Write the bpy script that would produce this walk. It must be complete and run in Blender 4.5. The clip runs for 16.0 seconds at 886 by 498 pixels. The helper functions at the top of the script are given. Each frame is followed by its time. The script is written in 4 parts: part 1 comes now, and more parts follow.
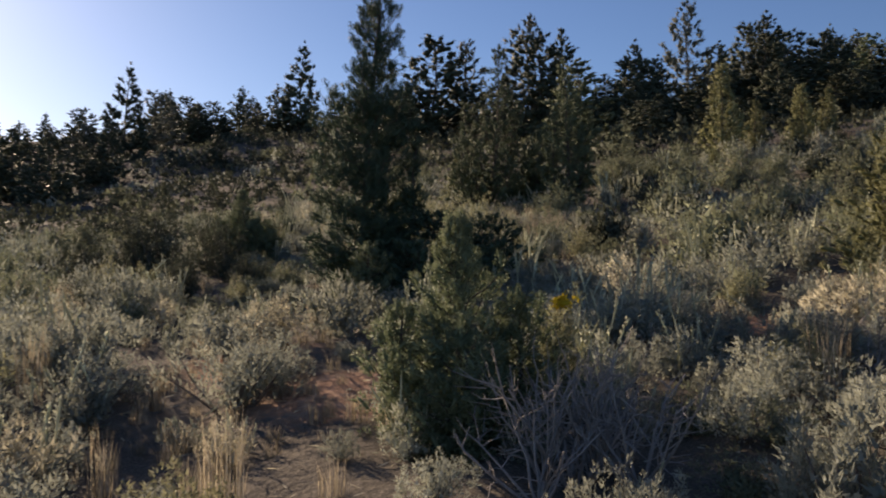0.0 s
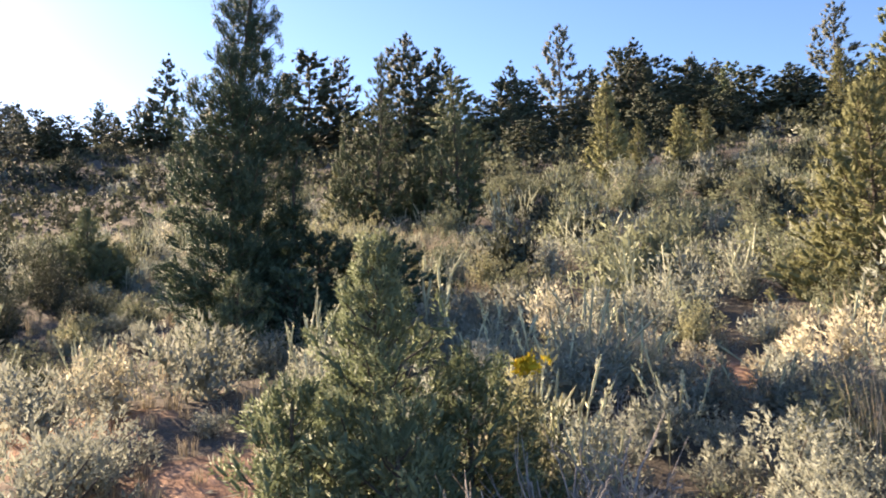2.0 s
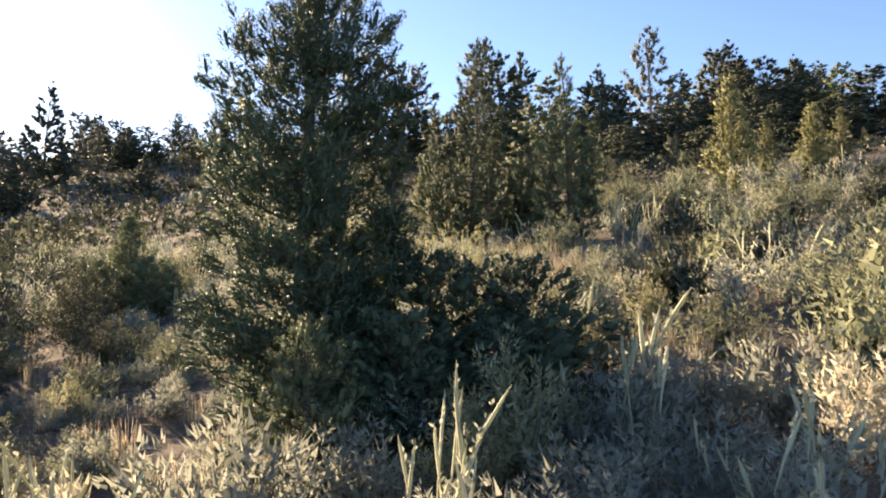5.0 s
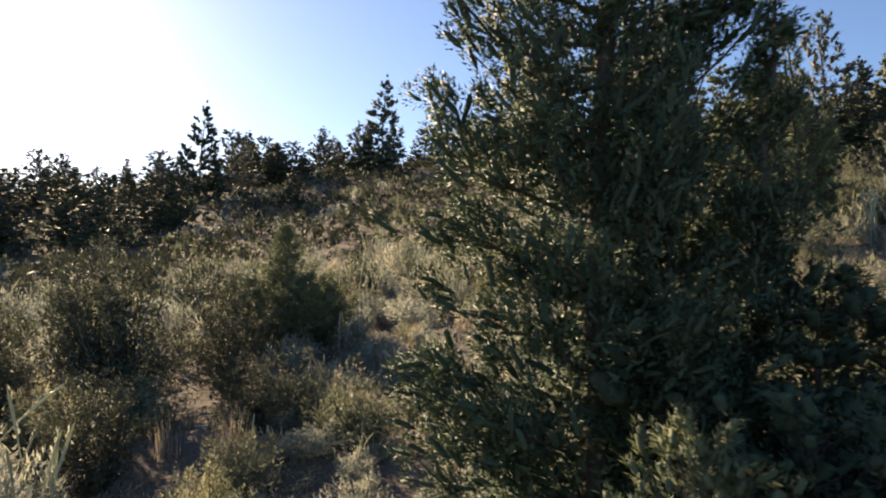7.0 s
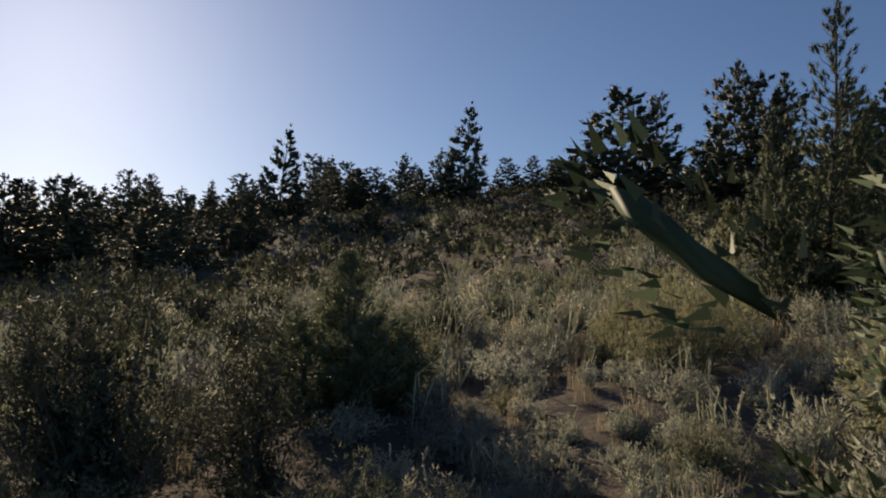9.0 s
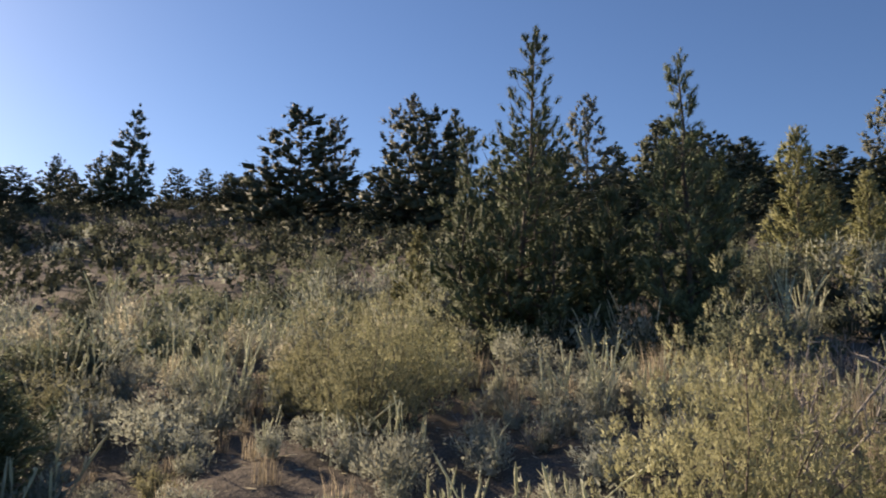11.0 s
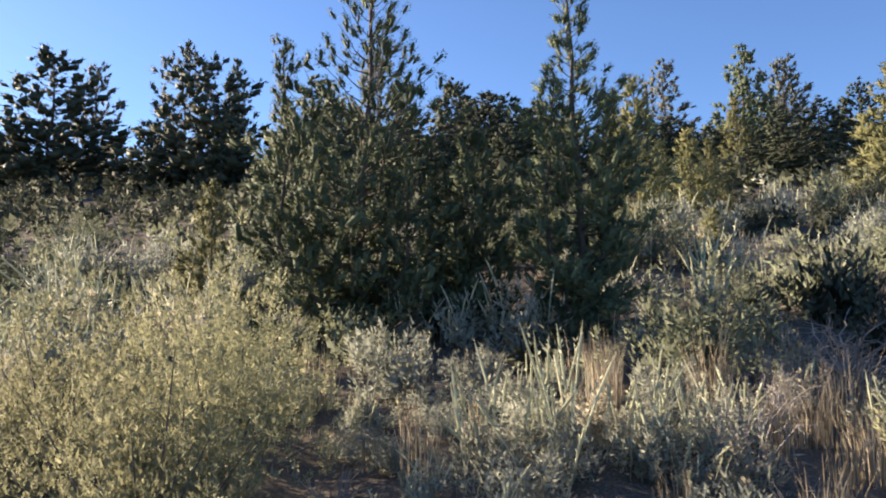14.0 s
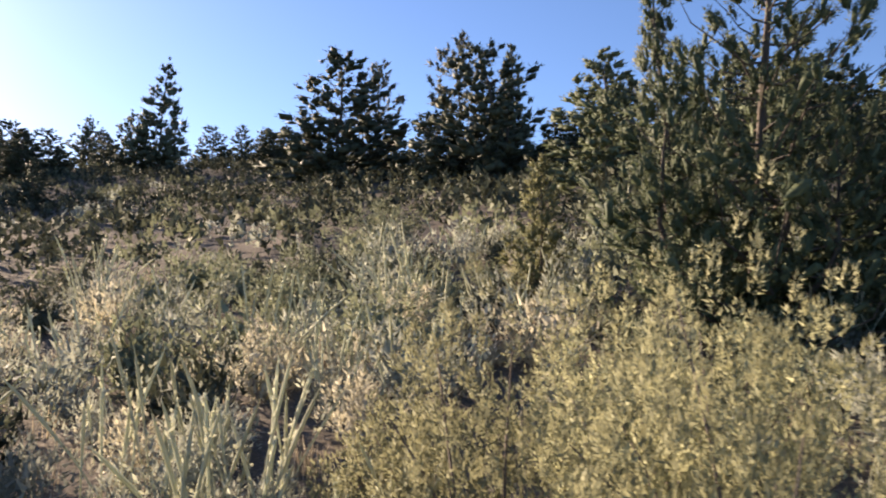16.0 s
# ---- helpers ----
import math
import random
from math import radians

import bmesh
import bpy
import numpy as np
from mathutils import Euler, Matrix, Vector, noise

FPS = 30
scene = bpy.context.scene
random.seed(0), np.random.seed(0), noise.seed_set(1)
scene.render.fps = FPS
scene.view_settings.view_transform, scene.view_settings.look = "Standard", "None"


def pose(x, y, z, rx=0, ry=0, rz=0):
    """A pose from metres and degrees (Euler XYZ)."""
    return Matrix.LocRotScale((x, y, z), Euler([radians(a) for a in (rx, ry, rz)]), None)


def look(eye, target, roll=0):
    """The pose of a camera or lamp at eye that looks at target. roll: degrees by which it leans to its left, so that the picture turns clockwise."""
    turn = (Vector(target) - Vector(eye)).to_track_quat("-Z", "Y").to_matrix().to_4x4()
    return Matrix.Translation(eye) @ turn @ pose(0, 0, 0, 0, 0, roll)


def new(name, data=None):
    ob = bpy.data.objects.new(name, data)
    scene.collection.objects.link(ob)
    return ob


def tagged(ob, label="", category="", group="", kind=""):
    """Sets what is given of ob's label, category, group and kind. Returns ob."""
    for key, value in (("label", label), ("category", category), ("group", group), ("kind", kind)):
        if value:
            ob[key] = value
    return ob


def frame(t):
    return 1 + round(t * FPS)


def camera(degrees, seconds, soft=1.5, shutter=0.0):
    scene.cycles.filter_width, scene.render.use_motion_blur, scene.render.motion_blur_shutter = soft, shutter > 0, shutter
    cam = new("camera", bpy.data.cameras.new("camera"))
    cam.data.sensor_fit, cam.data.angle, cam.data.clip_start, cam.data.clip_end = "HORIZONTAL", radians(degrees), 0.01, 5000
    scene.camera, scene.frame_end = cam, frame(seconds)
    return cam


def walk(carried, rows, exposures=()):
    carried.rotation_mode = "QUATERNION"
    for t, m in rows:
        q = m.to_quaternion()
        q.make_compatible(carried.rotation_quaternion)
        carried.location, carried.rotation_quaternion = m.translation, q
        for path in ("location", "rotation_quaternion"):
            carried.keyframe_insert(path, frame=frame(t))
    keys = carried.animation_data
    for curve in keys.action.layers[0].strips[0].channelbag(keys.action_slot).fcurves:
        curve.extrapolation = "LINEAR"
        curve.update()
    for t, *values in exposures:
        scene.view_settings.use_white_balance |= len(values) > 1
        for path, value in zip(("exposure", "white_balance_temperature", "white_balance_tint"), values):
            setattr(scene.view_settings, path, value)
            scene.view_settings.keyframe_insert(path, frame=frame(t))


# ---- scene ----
# ---------------------------------------------------------------- camera
cam = camera(57.2, 16.0, soft=1.9, shutter=0.15)
PATH = [
    (0, (0.442, 0.677, 1.605), (0.372, 2.676, 1.593), 0.2),
    (0.5, (0.387, 1.065, 1.642), (0.585, 3.054, 1.601), -1.2),
    (1, (0.268, 1.486, 1.655), (0.632, 3.452, 1.614), -1.6),
    (1.5, (0.26, 1.856, 1.628), (0.595, 3.828, 1.608), 0.0),
    (2, (0.234, 2.337, 1.677), (0.474, 4.322, 1.716), -0.3),
    (2.5, (0.188, 2.732, 1.714), (0.488, 4.709, 1.731), -2.3),
    (3, (0.249, 3.202, 1.706), (0.498, 5.187, 1.673), -0.4),
    (3.5, (0.197, 3.654, 1.72), (0.284, 5.652, 1.688), 0.7),
    (5.8, (-0.369, 6.241, 1.942), (-0.322, 8.238, 2.047), 0.1),
    (6, (-0.447, 6.455, 1.96), (-0.5, 8.451, 2.063), 0.0),
    (6.5, (-0.802, 7.064, 1.962), (-0.983, 9.055, 2.024), -0.1),
    (7, (-1.044, 7.671, 1.949), (-1.312, 9.651, 2.042), 0.0),
    (7.5, (-1.333, 8.343, 1.994), (-1.738, 10.295, 2.151), 0.8),
    (8, (-1.543, 8.978, 2.068), (-1.981, 10.925, 2.212), 2.0),
    (8.2, (-1.583, 9.199, 2.067), (-2.064, 11.136, 2.2), 2.0),
    (10.5, (-1.846, 11.364, 2.313), (-1.836, 13.348, 2.567), 3.1),
    (11, (-1.915, 11.745, 2.317), (-1.581, 13.702, 2.563), 2.4),
    (11.5, (-1.983, 12.261, 2.357), (-1.465, 14.172, 2.636), 0.4),
    (12, (-2.005, 12.713, 2.399), (-1.28, 14.559, 2.662), -0.4),
    (12.5, (-1.939, 13.17, 2.418), (-1.169, 14.999, 2.666), 0.6),
    (13, (-1.907, 13.643, 2.446), (-1.18, 15.487, 2.707), 0.9),
    (13.5, (-1.821, 14.162, 2.499), (-0.978, 15.962, 2.727), 0.5),
    (14, (-1.728, 14.67, 2.582), (-0.882, 16.473, 2.756), 0.3),
    (14.5, (-1.776, 15.147, 2.608), (-0.967, 16.969, 2.764), -0.2),
    (15, (-1.842, 15.622, 2.626), (-1.14, 17.49, 2.767), 1.5),
    (15.5, (-1.965, 16.083, 2.654), (-1.501, 18.023, 2.798), 1.8),
    (16, (-2.149, 16.644, 2.702), (-1.91, 18.625, 2.838), 1.1),
]
EXPOSURES = [(0, 0.40, 6850, 20), (0.5, 1.15, 6750, 20), (1, 1.75, 6650, 18), (1.5, 2.07, 7050, 20), (2, 1.85, 6950, 20), (2.5, 1.45, 6750, 18), (3, 2.05, 6750, 18), (3.5, 2.02, 6950, 20),
             (6, 1.70, 7650, 19), (6.5, 1.40, 7450, 18), (7, 1.25, 7550, 18), (8, -0.05, 7350, 15), (10.5, 0.25, 6800, 18), (11, 0.80, 6800, 18), (11.5, 1.12, 6700, 18), (12, 1.15, 6700, 18), (12.5, 1.53, 6600, 18), (13, 1.52, 6650, 18), (13.5, 1.43, 6450, 18), (14, 1.55, 6450, 18),
             (14.5, 1.40, 6050, 16), (15, 1.35, 6350, 17), (15.5, 1.80, 6800, 20), (16, 1.40, 6800, 21)]
walk(cam, [(t, look(eye, target, roll)) for t, eye, target, roll in PATH], EXPOSURES)

# ---------------------------------------------------------------- light
SUN_AZ, SUN_EL = 40.0, 18.5     # degrees left of +y, and above the horizon
sun_dir = Vector((-math.sin(radians(SUN_AZ)) * math.cos(radians(SUN_EL)),
                  math.cos(radians(SUN_AZ)) * math.cos(radians(SUN_EL)), math.sin(radians(SUN_EL))))
world = bpy.data.worlds.new("morning_sky")
scene.world = world
world.use_nodes = True
sky = world.node_tree.nodes.new("ShaderNodeTexSky")
sky.sky_type = "NISHITA"
sky.sun_disc = False
sky.sun_elevation = radians(SUN_EL)
sky.sun_rotation = radians(-SUN_AZ)
sky.altitude = 1500
sky.air_density, sky.dust_density, sky.ozone_density = 1.0, 1.2, 5.0
world.node_tree.links.new(sky.outputs[0], world.node_tree.nodes["Background"].inputs[0])
world.node_tree.nodes["Background"].inputs[1].default_value = 0.08
sun_data = bpy.data.lights.new("sun", "SUN")
sun_data.energy, sun_data.angle, sun_data.color = 5.0, radians(0.5), (1.0, 0.83, 0.6)
sun = new("sun", sun_data)
sun.matrix_world = look(sun_dir * 100, (0, 0, 0))


# ---------------------------------------------------------------- materials
def nodes_of(name):
    mat = bpy.data.materials.new(name)
    mat.use_nodes = True
    tree = mat.node_tree
    bsdf = tree.nodes["Principled BSDF"]
    return mat, tree, bsdf


def node(tree, kind, **inputs):
    n = tree.nodes.new(kind)
    for key, value in inputs.items():
        n.inputs[key.replace("_", " ")].default_value = value
    return n


def mix_colour(tree, fac, a, b, blend="MIX"):
    m = tree.nodes.new("ShaderNodeMix")
    m.data_type, m.blend_type = "RGBA", blend
    for sock, value in ((m.inputs[0], fac), (m.inputs[6], a), (m.inputs[7], b)):
        if isinstance(value, bpy.types.NodeSocket):
            tree.links.new(value, sock)
        elif isinstance(value, (int, float)):
            sock.default_value = value
        else:
            sock.default_value = (*value, 1)
    return m.outputs[2]


def ramp(tree, src, stops):
    r = tree.nodes.new("ShaderNodeValToRGB")
    tree.links.new(src, r.inputs[0])
    while len(r.color_ramp.elements) < len(stops):
        r.color_ramp.elements.new(0.5)
    for e, (p, c) in zip(r.color_ramp.elements, stops):
        e.position, e.color = p, (*c, 1)
    return r.outputs[0]


def foliage_material(name, dark, mid, light, through_light=0.3, rough=0.6):
    """Thin leaves: varied leaf by leaf and plant by plant, letting part of the light through."""
    mat, tree, bsdf = nodes_of(name)
    geo = tree.nodes.new("ShaderNodeNewGeometry")
    info = tree.nodes.new("ShaderNodeObjectInfo")
    noise_tex = node(tree, "ShaderNodeTexNoise", Scale=2.6, Detail=3.0)
    tree.links.new(geo.outputs["Position"], noise_tex.inputs["Vector"])
    col = ramp(tree, geo.outputs["Random Per Island"], [(0.0, tuple(0.6 * a + 0.4 * b for a, b in zip(dark, mid))), (0.5, mid), (1.0, tuple(0.5 * a + 0.5 * b for a, b in zip(light, mid)))])
    col = mix_colour(tree, ramp(tree, noise_tex.outputs[0], [(0.35, (0, 0, 0)), (0.7, (0.55, 0.55, 0.55))]), col, light)
    hsv = tree.nodes.new("ShaderNodeHueSaturation")
    spread = tree.nodes.new("ShaderNodeMapRange")
    spread.inputs["To Min"].default_value, spread.inputs["To Max"].default_value = 0.75, 1.25
    tree.links.new(info.outputs["Random"], spread.inputs["Value"])
    tree.links.new(spread.outputs[0], hsv.inputs["Value"])
    tree.links.new(col, hsv.inputs["Color"])
    tree.links.new(hsv.outputs[0], bsdf.inputs["Base Color"])
    bsdf.inputs["Roughness"].default_value = rough
    bsdf.inputs["Specular IOR Level"].default_value = 0.12
    trans = tree.nodes.new("ShaderNodeBsdfTranslucent")
    tree.links.new(mix_colour(tree, 0.35, hsv.outputs[0], light), trans.inputs["Color"])
    mixer = node(tree, "ShaderNodeMixShader", Fac=through_light)
    out = tree.nodes["Material Output"]
    tree.links.new(bsdf.outputs[0], mixer.inputs[1])
    tree.links.new(trans.outputs[0], mixer.inputs[2])
    tree.links.new(mixer.outputs[0], out.inputs["Surface"])
    return mat


def bark_material(name, dark, light, scale=30.0):
    mat, tree, bsdf = nodes_of(name)
    coord = tree.nodes.new("ShaderNodeTexCoord")
    mapping = node(tree, "ShaderNodeMapping", Scale=(1.0, 1.0, 0.18))
    tree.links.new(coord.outputs["Object"], mapping.inputs["Vector"])
    fine = node(tree, "ShaderNodeTexNoise", Scale=scale, Detail=5.0)
    broad = node(tree, "ShaderNodeTexNoise", Scale=3.0)
    tree.links.new(mapping.outputs[0], fine.inputs["Vector"])
    tree.links.new(coord.outputs["Object"], broad.inputs["Vector"])
    col = ramp(tree, fine.outputs[0], [(0.3, dark), (0.7, light)])
    col = mix_colour(tree, broad.outputs[0], col, mix_colour(tree, 0.5, dark, light))
    tree.links.new(col, bsdf.inputs["Base Color"])
    bsdf.inputs["Roughness"].default_value = 0.9
    bump = node(tree, "ShaderNodeBump", Strength=0.6, Distance=0.02)
    tree.links.new(fine.outputs[0], bump.inputs["Height"])
    tree.links.new(bump.outputs[0], bsdf.inputs["Normal"])
    return mat


def soil_material():
    mat, tree, bsdf = nodes_of("dry_soil")
    geo = tree.nodes.new("ShaderNodeNewGeometry")

    def tex(scale, detail=4.0):
        n = node(tree, "ShaderNodeTexNoise", Scale=scale, Detail=detail, Roughness=0.6)
        tree.links.new(geo.outputs["Position"], n.inputs["Vector"])
        return n.outputs[0]

    patches, broad, litter, grit = tex(0.7), tex(0.16), tex(9.0, 6.0), tex(60.0, 3.0)
    col = ramp(tree, litter, [(0.32, (0.13, 0.1, 0.075)), (0.5, (0.22, 0.175, 0.13)), (0.72, (0.34, 0.275, 0.205))])
    grey = ramp(tree, grit, [(0.3, (0.05, 0.044, 0.036)), (0.55, (0.125, 0.108, 0.086)), (0.8, (0.3, 0.262, 0.21))])
    col = mix_colour(tree, ramp(tree, patches, [(0.28, (0, 0, 0)), (0.4, (0.94, 0.94, 0.94))]), col, grey)
    straw = ramp(tree, litter, [(0.3, (0.14, 0.115, 0.078)), (0.7, (0.33, 0.275, 0.185))])
    col = mix_colour(tree, ramp(tree, broad, [(0.52, (0, 0, 0)), (0.66, (0.45, 0.45, 0.45))]), col, straw)
    red = ramp(tree, litter, [(0.3, (0.2, 0.115, 0.075)), (0.5, (0.4, 0.235, 0.15)), (0.72, (0.55, 0.36, 0.25))])
    flat = tree.nodes.new("ShaderNodeVectorMath")
    flat.operation = "MULTIPLY"
    flat.inputs[1].default_value = (1, 1, 0)
    tree.links.new(geo.outputs["Position"], flat.inputs[0])
    for px, py, reach in ((-0.5, 6.5, 0.6), (-1.5, 7.8, 0.55), (3.2, 8.0, 0.4)):     # bare reddish earth
        dist = tree.nodes.new("ShaderNodeVectorMath")
        dist.operation = "DISTANCE"
        dist.inputs[1].default_value = (px, py, 0)
        tree.links.new(flat.outputs[0], dist.inputs[0])
        ragged = tree.nodes.new("ShaderNodeMath")
        ragged.operation = "MULTIPLY_ADD"
        tree.links.new(litter, ragged.inputs[0])
        ragged.inputs[1].default_value = 0.9
        tree.links.new(dist.outputs["Value"], ragged.inputs[2])
        span = tree.nodes.new("ShaderNodeMapRange")
        span.inputs["From Min"].default_value, span.inputs["From Max"].default_value = reach + 0.25, reach + 0.6
        span.inputs["To Min"].default_value, span.inputs["To Max"].default_value = 1.0, 0.0
        tree.links.new(ragged.outputs[0], span.inputs["Value"])
        col = mix_colour(tree, span.outputs[0], col, red)
    tree.links.new(col, bsdf.inputs["Base Color"])
    bsdf.inputs["Roughness"].default_value = 0.95
    bsdf.inputs["Specular IOR Level"].default_value = 0.1
    b1 = node(tree, "ShaderNodeBump", Strength=0.8, Distance=0.05)
    b2 = node(tree, "ShaderNodeBump", Strength=0.6, Distance=0.01)
    tree.links.new(litter, b1.inputs["Height"])
    tree.links.new(grit, b2.inputs["Height"])
    tree.links.new(b1.outputs[0], b2.inputs["Normal"])
    tree.links.new(b2.outputs[0], bsdf.inputs["Normal"])
    return mat


SOIL = soil_material()
JUNIPER = foliage_material("juniper_foliage", (0.06, 0.086, 0.045), (0.11, 0.143, 0.076), (0.18, 0.21, 0.116), 0.18)
# darker copy of the juniper green: backlit shade put into the colour
JUNIPER_SHADED = foliage_material("dark_juniper_foliage", (0.032, 0.054, 0.033), (0.058, 0.088, 0.053), (0.1, 0.138, 0.086), 0.12)
# lighter copy of the juniper green: sunlight on the foliage put into its colour
JUNIPER_SUNLIT = foliage_material("young_juniper_foliage", (0.081, 0.110, 0.059), (0.143, 0.176, 0.095), (0.229, 0.262, 0.152), 0.28)
JUNIPER_GOLD = foliage_material("golden_juniper_foliage", (0.1, 0.11, 0.045), (0.185, 0.19, 0.085), (0.29, 0.285, 0.14), 0.32)
# paler copy for thin crowns: light from behind put into the colour
JUNIPER_BACKLIT = foliage_material("pale_juniper_foliage", (0.085, 0.095, 0.07), (0.14, 0.15, 0.115), (0.21, 0.22, 0.17), 0.3)
JUNIPER_FAR = foliage_material("grey_green_juniper_foliage", (0.04, 0.052, 0.032), (0.068, 0.082, 0.05), (0.11, 0.125, 0.078), 0.12)
SAGE = foliage_material("sage_foliage", (0.148, 0.171, 0.135), (0.296, 0.319, 0.257), (0.524, 0.536, 0.427), 0.38, 0.75)
OLIVE = foliage_material("olive_shrub_foliage", (0.1, 0.115, 0.07), (0.17, 0.19, 0.118), (0.28, 0.3, 0.19), 0.34, 0.7)
RABBIT = foliage_material("rabbitbrush_foliage", (0.135, 0.14, 0.073), (0.275, 0.278, 0.152), (0.46, 0.45, 0.27), 0.38, 0.7)
STALK = foliage_material("seed_stalk", (0.34, 0.3, 0.2), (0.5, 0.46, 0.33), (0.68, 0.64, 0.48), 0.36, 0.7)
STRAW = foliage_material("dry_grass", (0.32, 0.265, 0.175), (0.47, 0.4, 0.28), (0.64, 0.56, 0.42), 0.36, 0.7)
SPIKE = foliage_material("seed_spike", (0.33, 0.33, 0.21), (0.5, 0.51, 0.35), (0.68, 0.68, 0.5), 0.34, 0.7)
BLOOM = foliage_material("yellow_bloom", (0.62, 0.44, 0.02), (0.78, 0.58, 0.04), (0.88, 0.7, 0.08), 0.3, 0.7)
# dark leaves, taken lower still to carry the shade of their backlit side
SHADED_SHRUB = foliage_material("dark_shrub_foliage", (0.045, 0.052, 0.035), (0.075, 0.085, 0.056), (0.125, 0.14, 0.095), 0.15, 0.75)
BARK = bark_material("juniper_bark", (0.045, 0.035, 0.028), (0.15, 0.12, 0.095))
TWIG = bark_material("shrub_wood", (0.09, 0.07, 0.055), (0.24, 0.2, 0.17), 60.0)
GREY_WOOD = bark_material("weathered_wood", (0.2, 0.175, 0.155), (0.44, 0.4, 0.36), 60.0)


# ---------------------------------------------------------------- ground shape
def soft(v, k):
    return k * np.log1p(np.exp(np.clip(v / k, -40, 40)))


wave = np.random.default_rng(5)
WAVES = [(wave.uniform(0, 6.28), wave.uniform(0, 6.28), s, a) for s, a in
         ((0.35, 0.05), (0.6, 0.04), (0.9, 0.03), (1.7, 0.022), (2.6, 0.016), (4.1, 0.01), (6.5, 0.006), (0.12, 0.07), (0.07, 0.09))]


def height(x, y):
    """The hillside: a gentle foot, a steeper slope ahead to the right, a flat crest, a second rise far to the left."""
    x, y = np.asarray(x, float), np.asarray(y, float)
    u, w = 0.655 * x + 0.756 * y, -0.6 * x + 0.8 * y
    z = 0.1 * u + 0.115 * soft(u - 13, 3) + 0.10 * soft(w - 50, 6)
    cap = 16 + 0.02 * np.clip(y, -50, 200)
    z = cap - soft(cap - z, 1.5)
    z = -8 + soft(z + 8, 2)
    far = np.clip((np.hypot(x, y) - 25) / 30, 0, 1)
    for angle, phase, freq, amp in WAVES:
        part_amp = amp * (far if freq < 0.2 else 1.0)
        z = z + part_amp * np.sin(freq * 6.28 * (x * math.cos(angle) + y * math.sin(angle)) / 1.7 + phase + 0.7 * np.sin(0.5 * x + 0.3 * y))
    return z


def lift(x, y):
    return float(height(x, y))


# ---------------------------------------------------------------- mesh tools
class Soup:
    """Gathers triangles in numpy arrays, with a material slot for each and soft normals for foliage and stems."""

    def __init__(self):
        self.v, self.f, self.m, self.q, self.n = [], [], [], [], 0

    def add(self, v, f, slot=0, normals=None):
        if len(f):
            self.v.append(np.asarray(v, float))
            self.f.append(np.asarray(f, int) + self.n)
            self.m.append(np.full(len(f), slot, int))
            if normals is not None:
                self.q.append(np.asarray(normals, float))
            self.n += len(v)
        return self

    def arrays(self):
        return np.concatenate(self.v), np.concatenate(self.f), np.concatenate(self.m), np.concatenate(self.q) if self.q else None

    def mesh(self, name, *mats, smooth=False):
        v, f, slots, q = self.arrays()
        me = bpy.data.meshes.new(name)
        me.vertices.add(len(v))
        me.vertices.foreach_set("co", v.astype(np.float32).ravel())
        me.loops.add(len(f) * 3)
        me.loops.foreach_set("vertex_index", f.astype(np.int32).ravel())
        me.polygons.add(len(f))
        me.polygons.foreach_set("loop_start", np.arange(0, len(f) * 3, 3, dtype=np.int32))
        me.polygons.foreach_set("loop_total", np.full(len(f), 3, np.int32))
        for mat in mats:
            me.materials.append(mat)
        me.polygons.foreach_set("material_index", slots.astype(np.int32))
        if smooth or q is not None:
            me.polygons.foreach_set("use_smooth", np.ones(len(f), bool))
        me.update(calc_edges=True)
        if q is not None:
            me.normals_split_custom_set_from_vertices(q.tolist())
        return me


def unit(a):
    return a / np.maximum(np.linalg.norm(a, axis=-1, keepdims=True), 1e-9)


SOFT = 0.78      # how far a leaf's shading follows the tuft it grows in


def soft_normals(face, ref):
    return unit(ref * SOFT + face * (1 - SOFT))


def kites(soup, base, way, length, width, rng, ref, slot=0, belly=0.55):
    """A leaf at each base: two triangles, widest at the belly, turned to face outwards."""
    n = len(base)
    if not n:
        return
    side = unit(np.cross(way, rng.normal(size=(n, 3))))
    face = np.cross(side, way)
    flip = np.where((face * ref).sum(1) < 0, -1.0, 1.0)[:, None]
    side, face = side * flip, face * flip
    mid = base + way * (length * belly)[:, None]
    half = side * (width * 0.5)[:, None]
    v = np.stack([base, mid + half, base + way * length[:, None], mid - half], 1).reshape(-1, 3)
    k = np.arange(n)[:, None] * 4
    soup.add(v, np.concatenate([k + [0, 1, 2], k + [0, 2, 3]], 1).reshape(-1, 3), slot, np.repeat(soft_normals(face, ref), 4, 0))


def blades(soup, base, way, length, width, rng, ref, slot=0):
    """A needle at each base: one triangle, turned to face outwards."""
    n = len(base)
    if not n:
        return
    side = unit(np.cross(way, rng.normal(size=(n, 3))))
    face = np.cross(side, way)
    flip = np.where((face * ref).sum(1) < 0, -1.0, 1.0)[:, None]
    side, face = side * flip, face * flip
    half = side * (width * 0.5)[:, None]
    v = np.stack([base - half, base + half, base + way * length[:, None]], 1).reshape(-1, 3)
    soup.add(v, np.arange(n * 3).reshape(-1, 3), slot, np.repeat(soft_normals(face, ref), 3, 0))


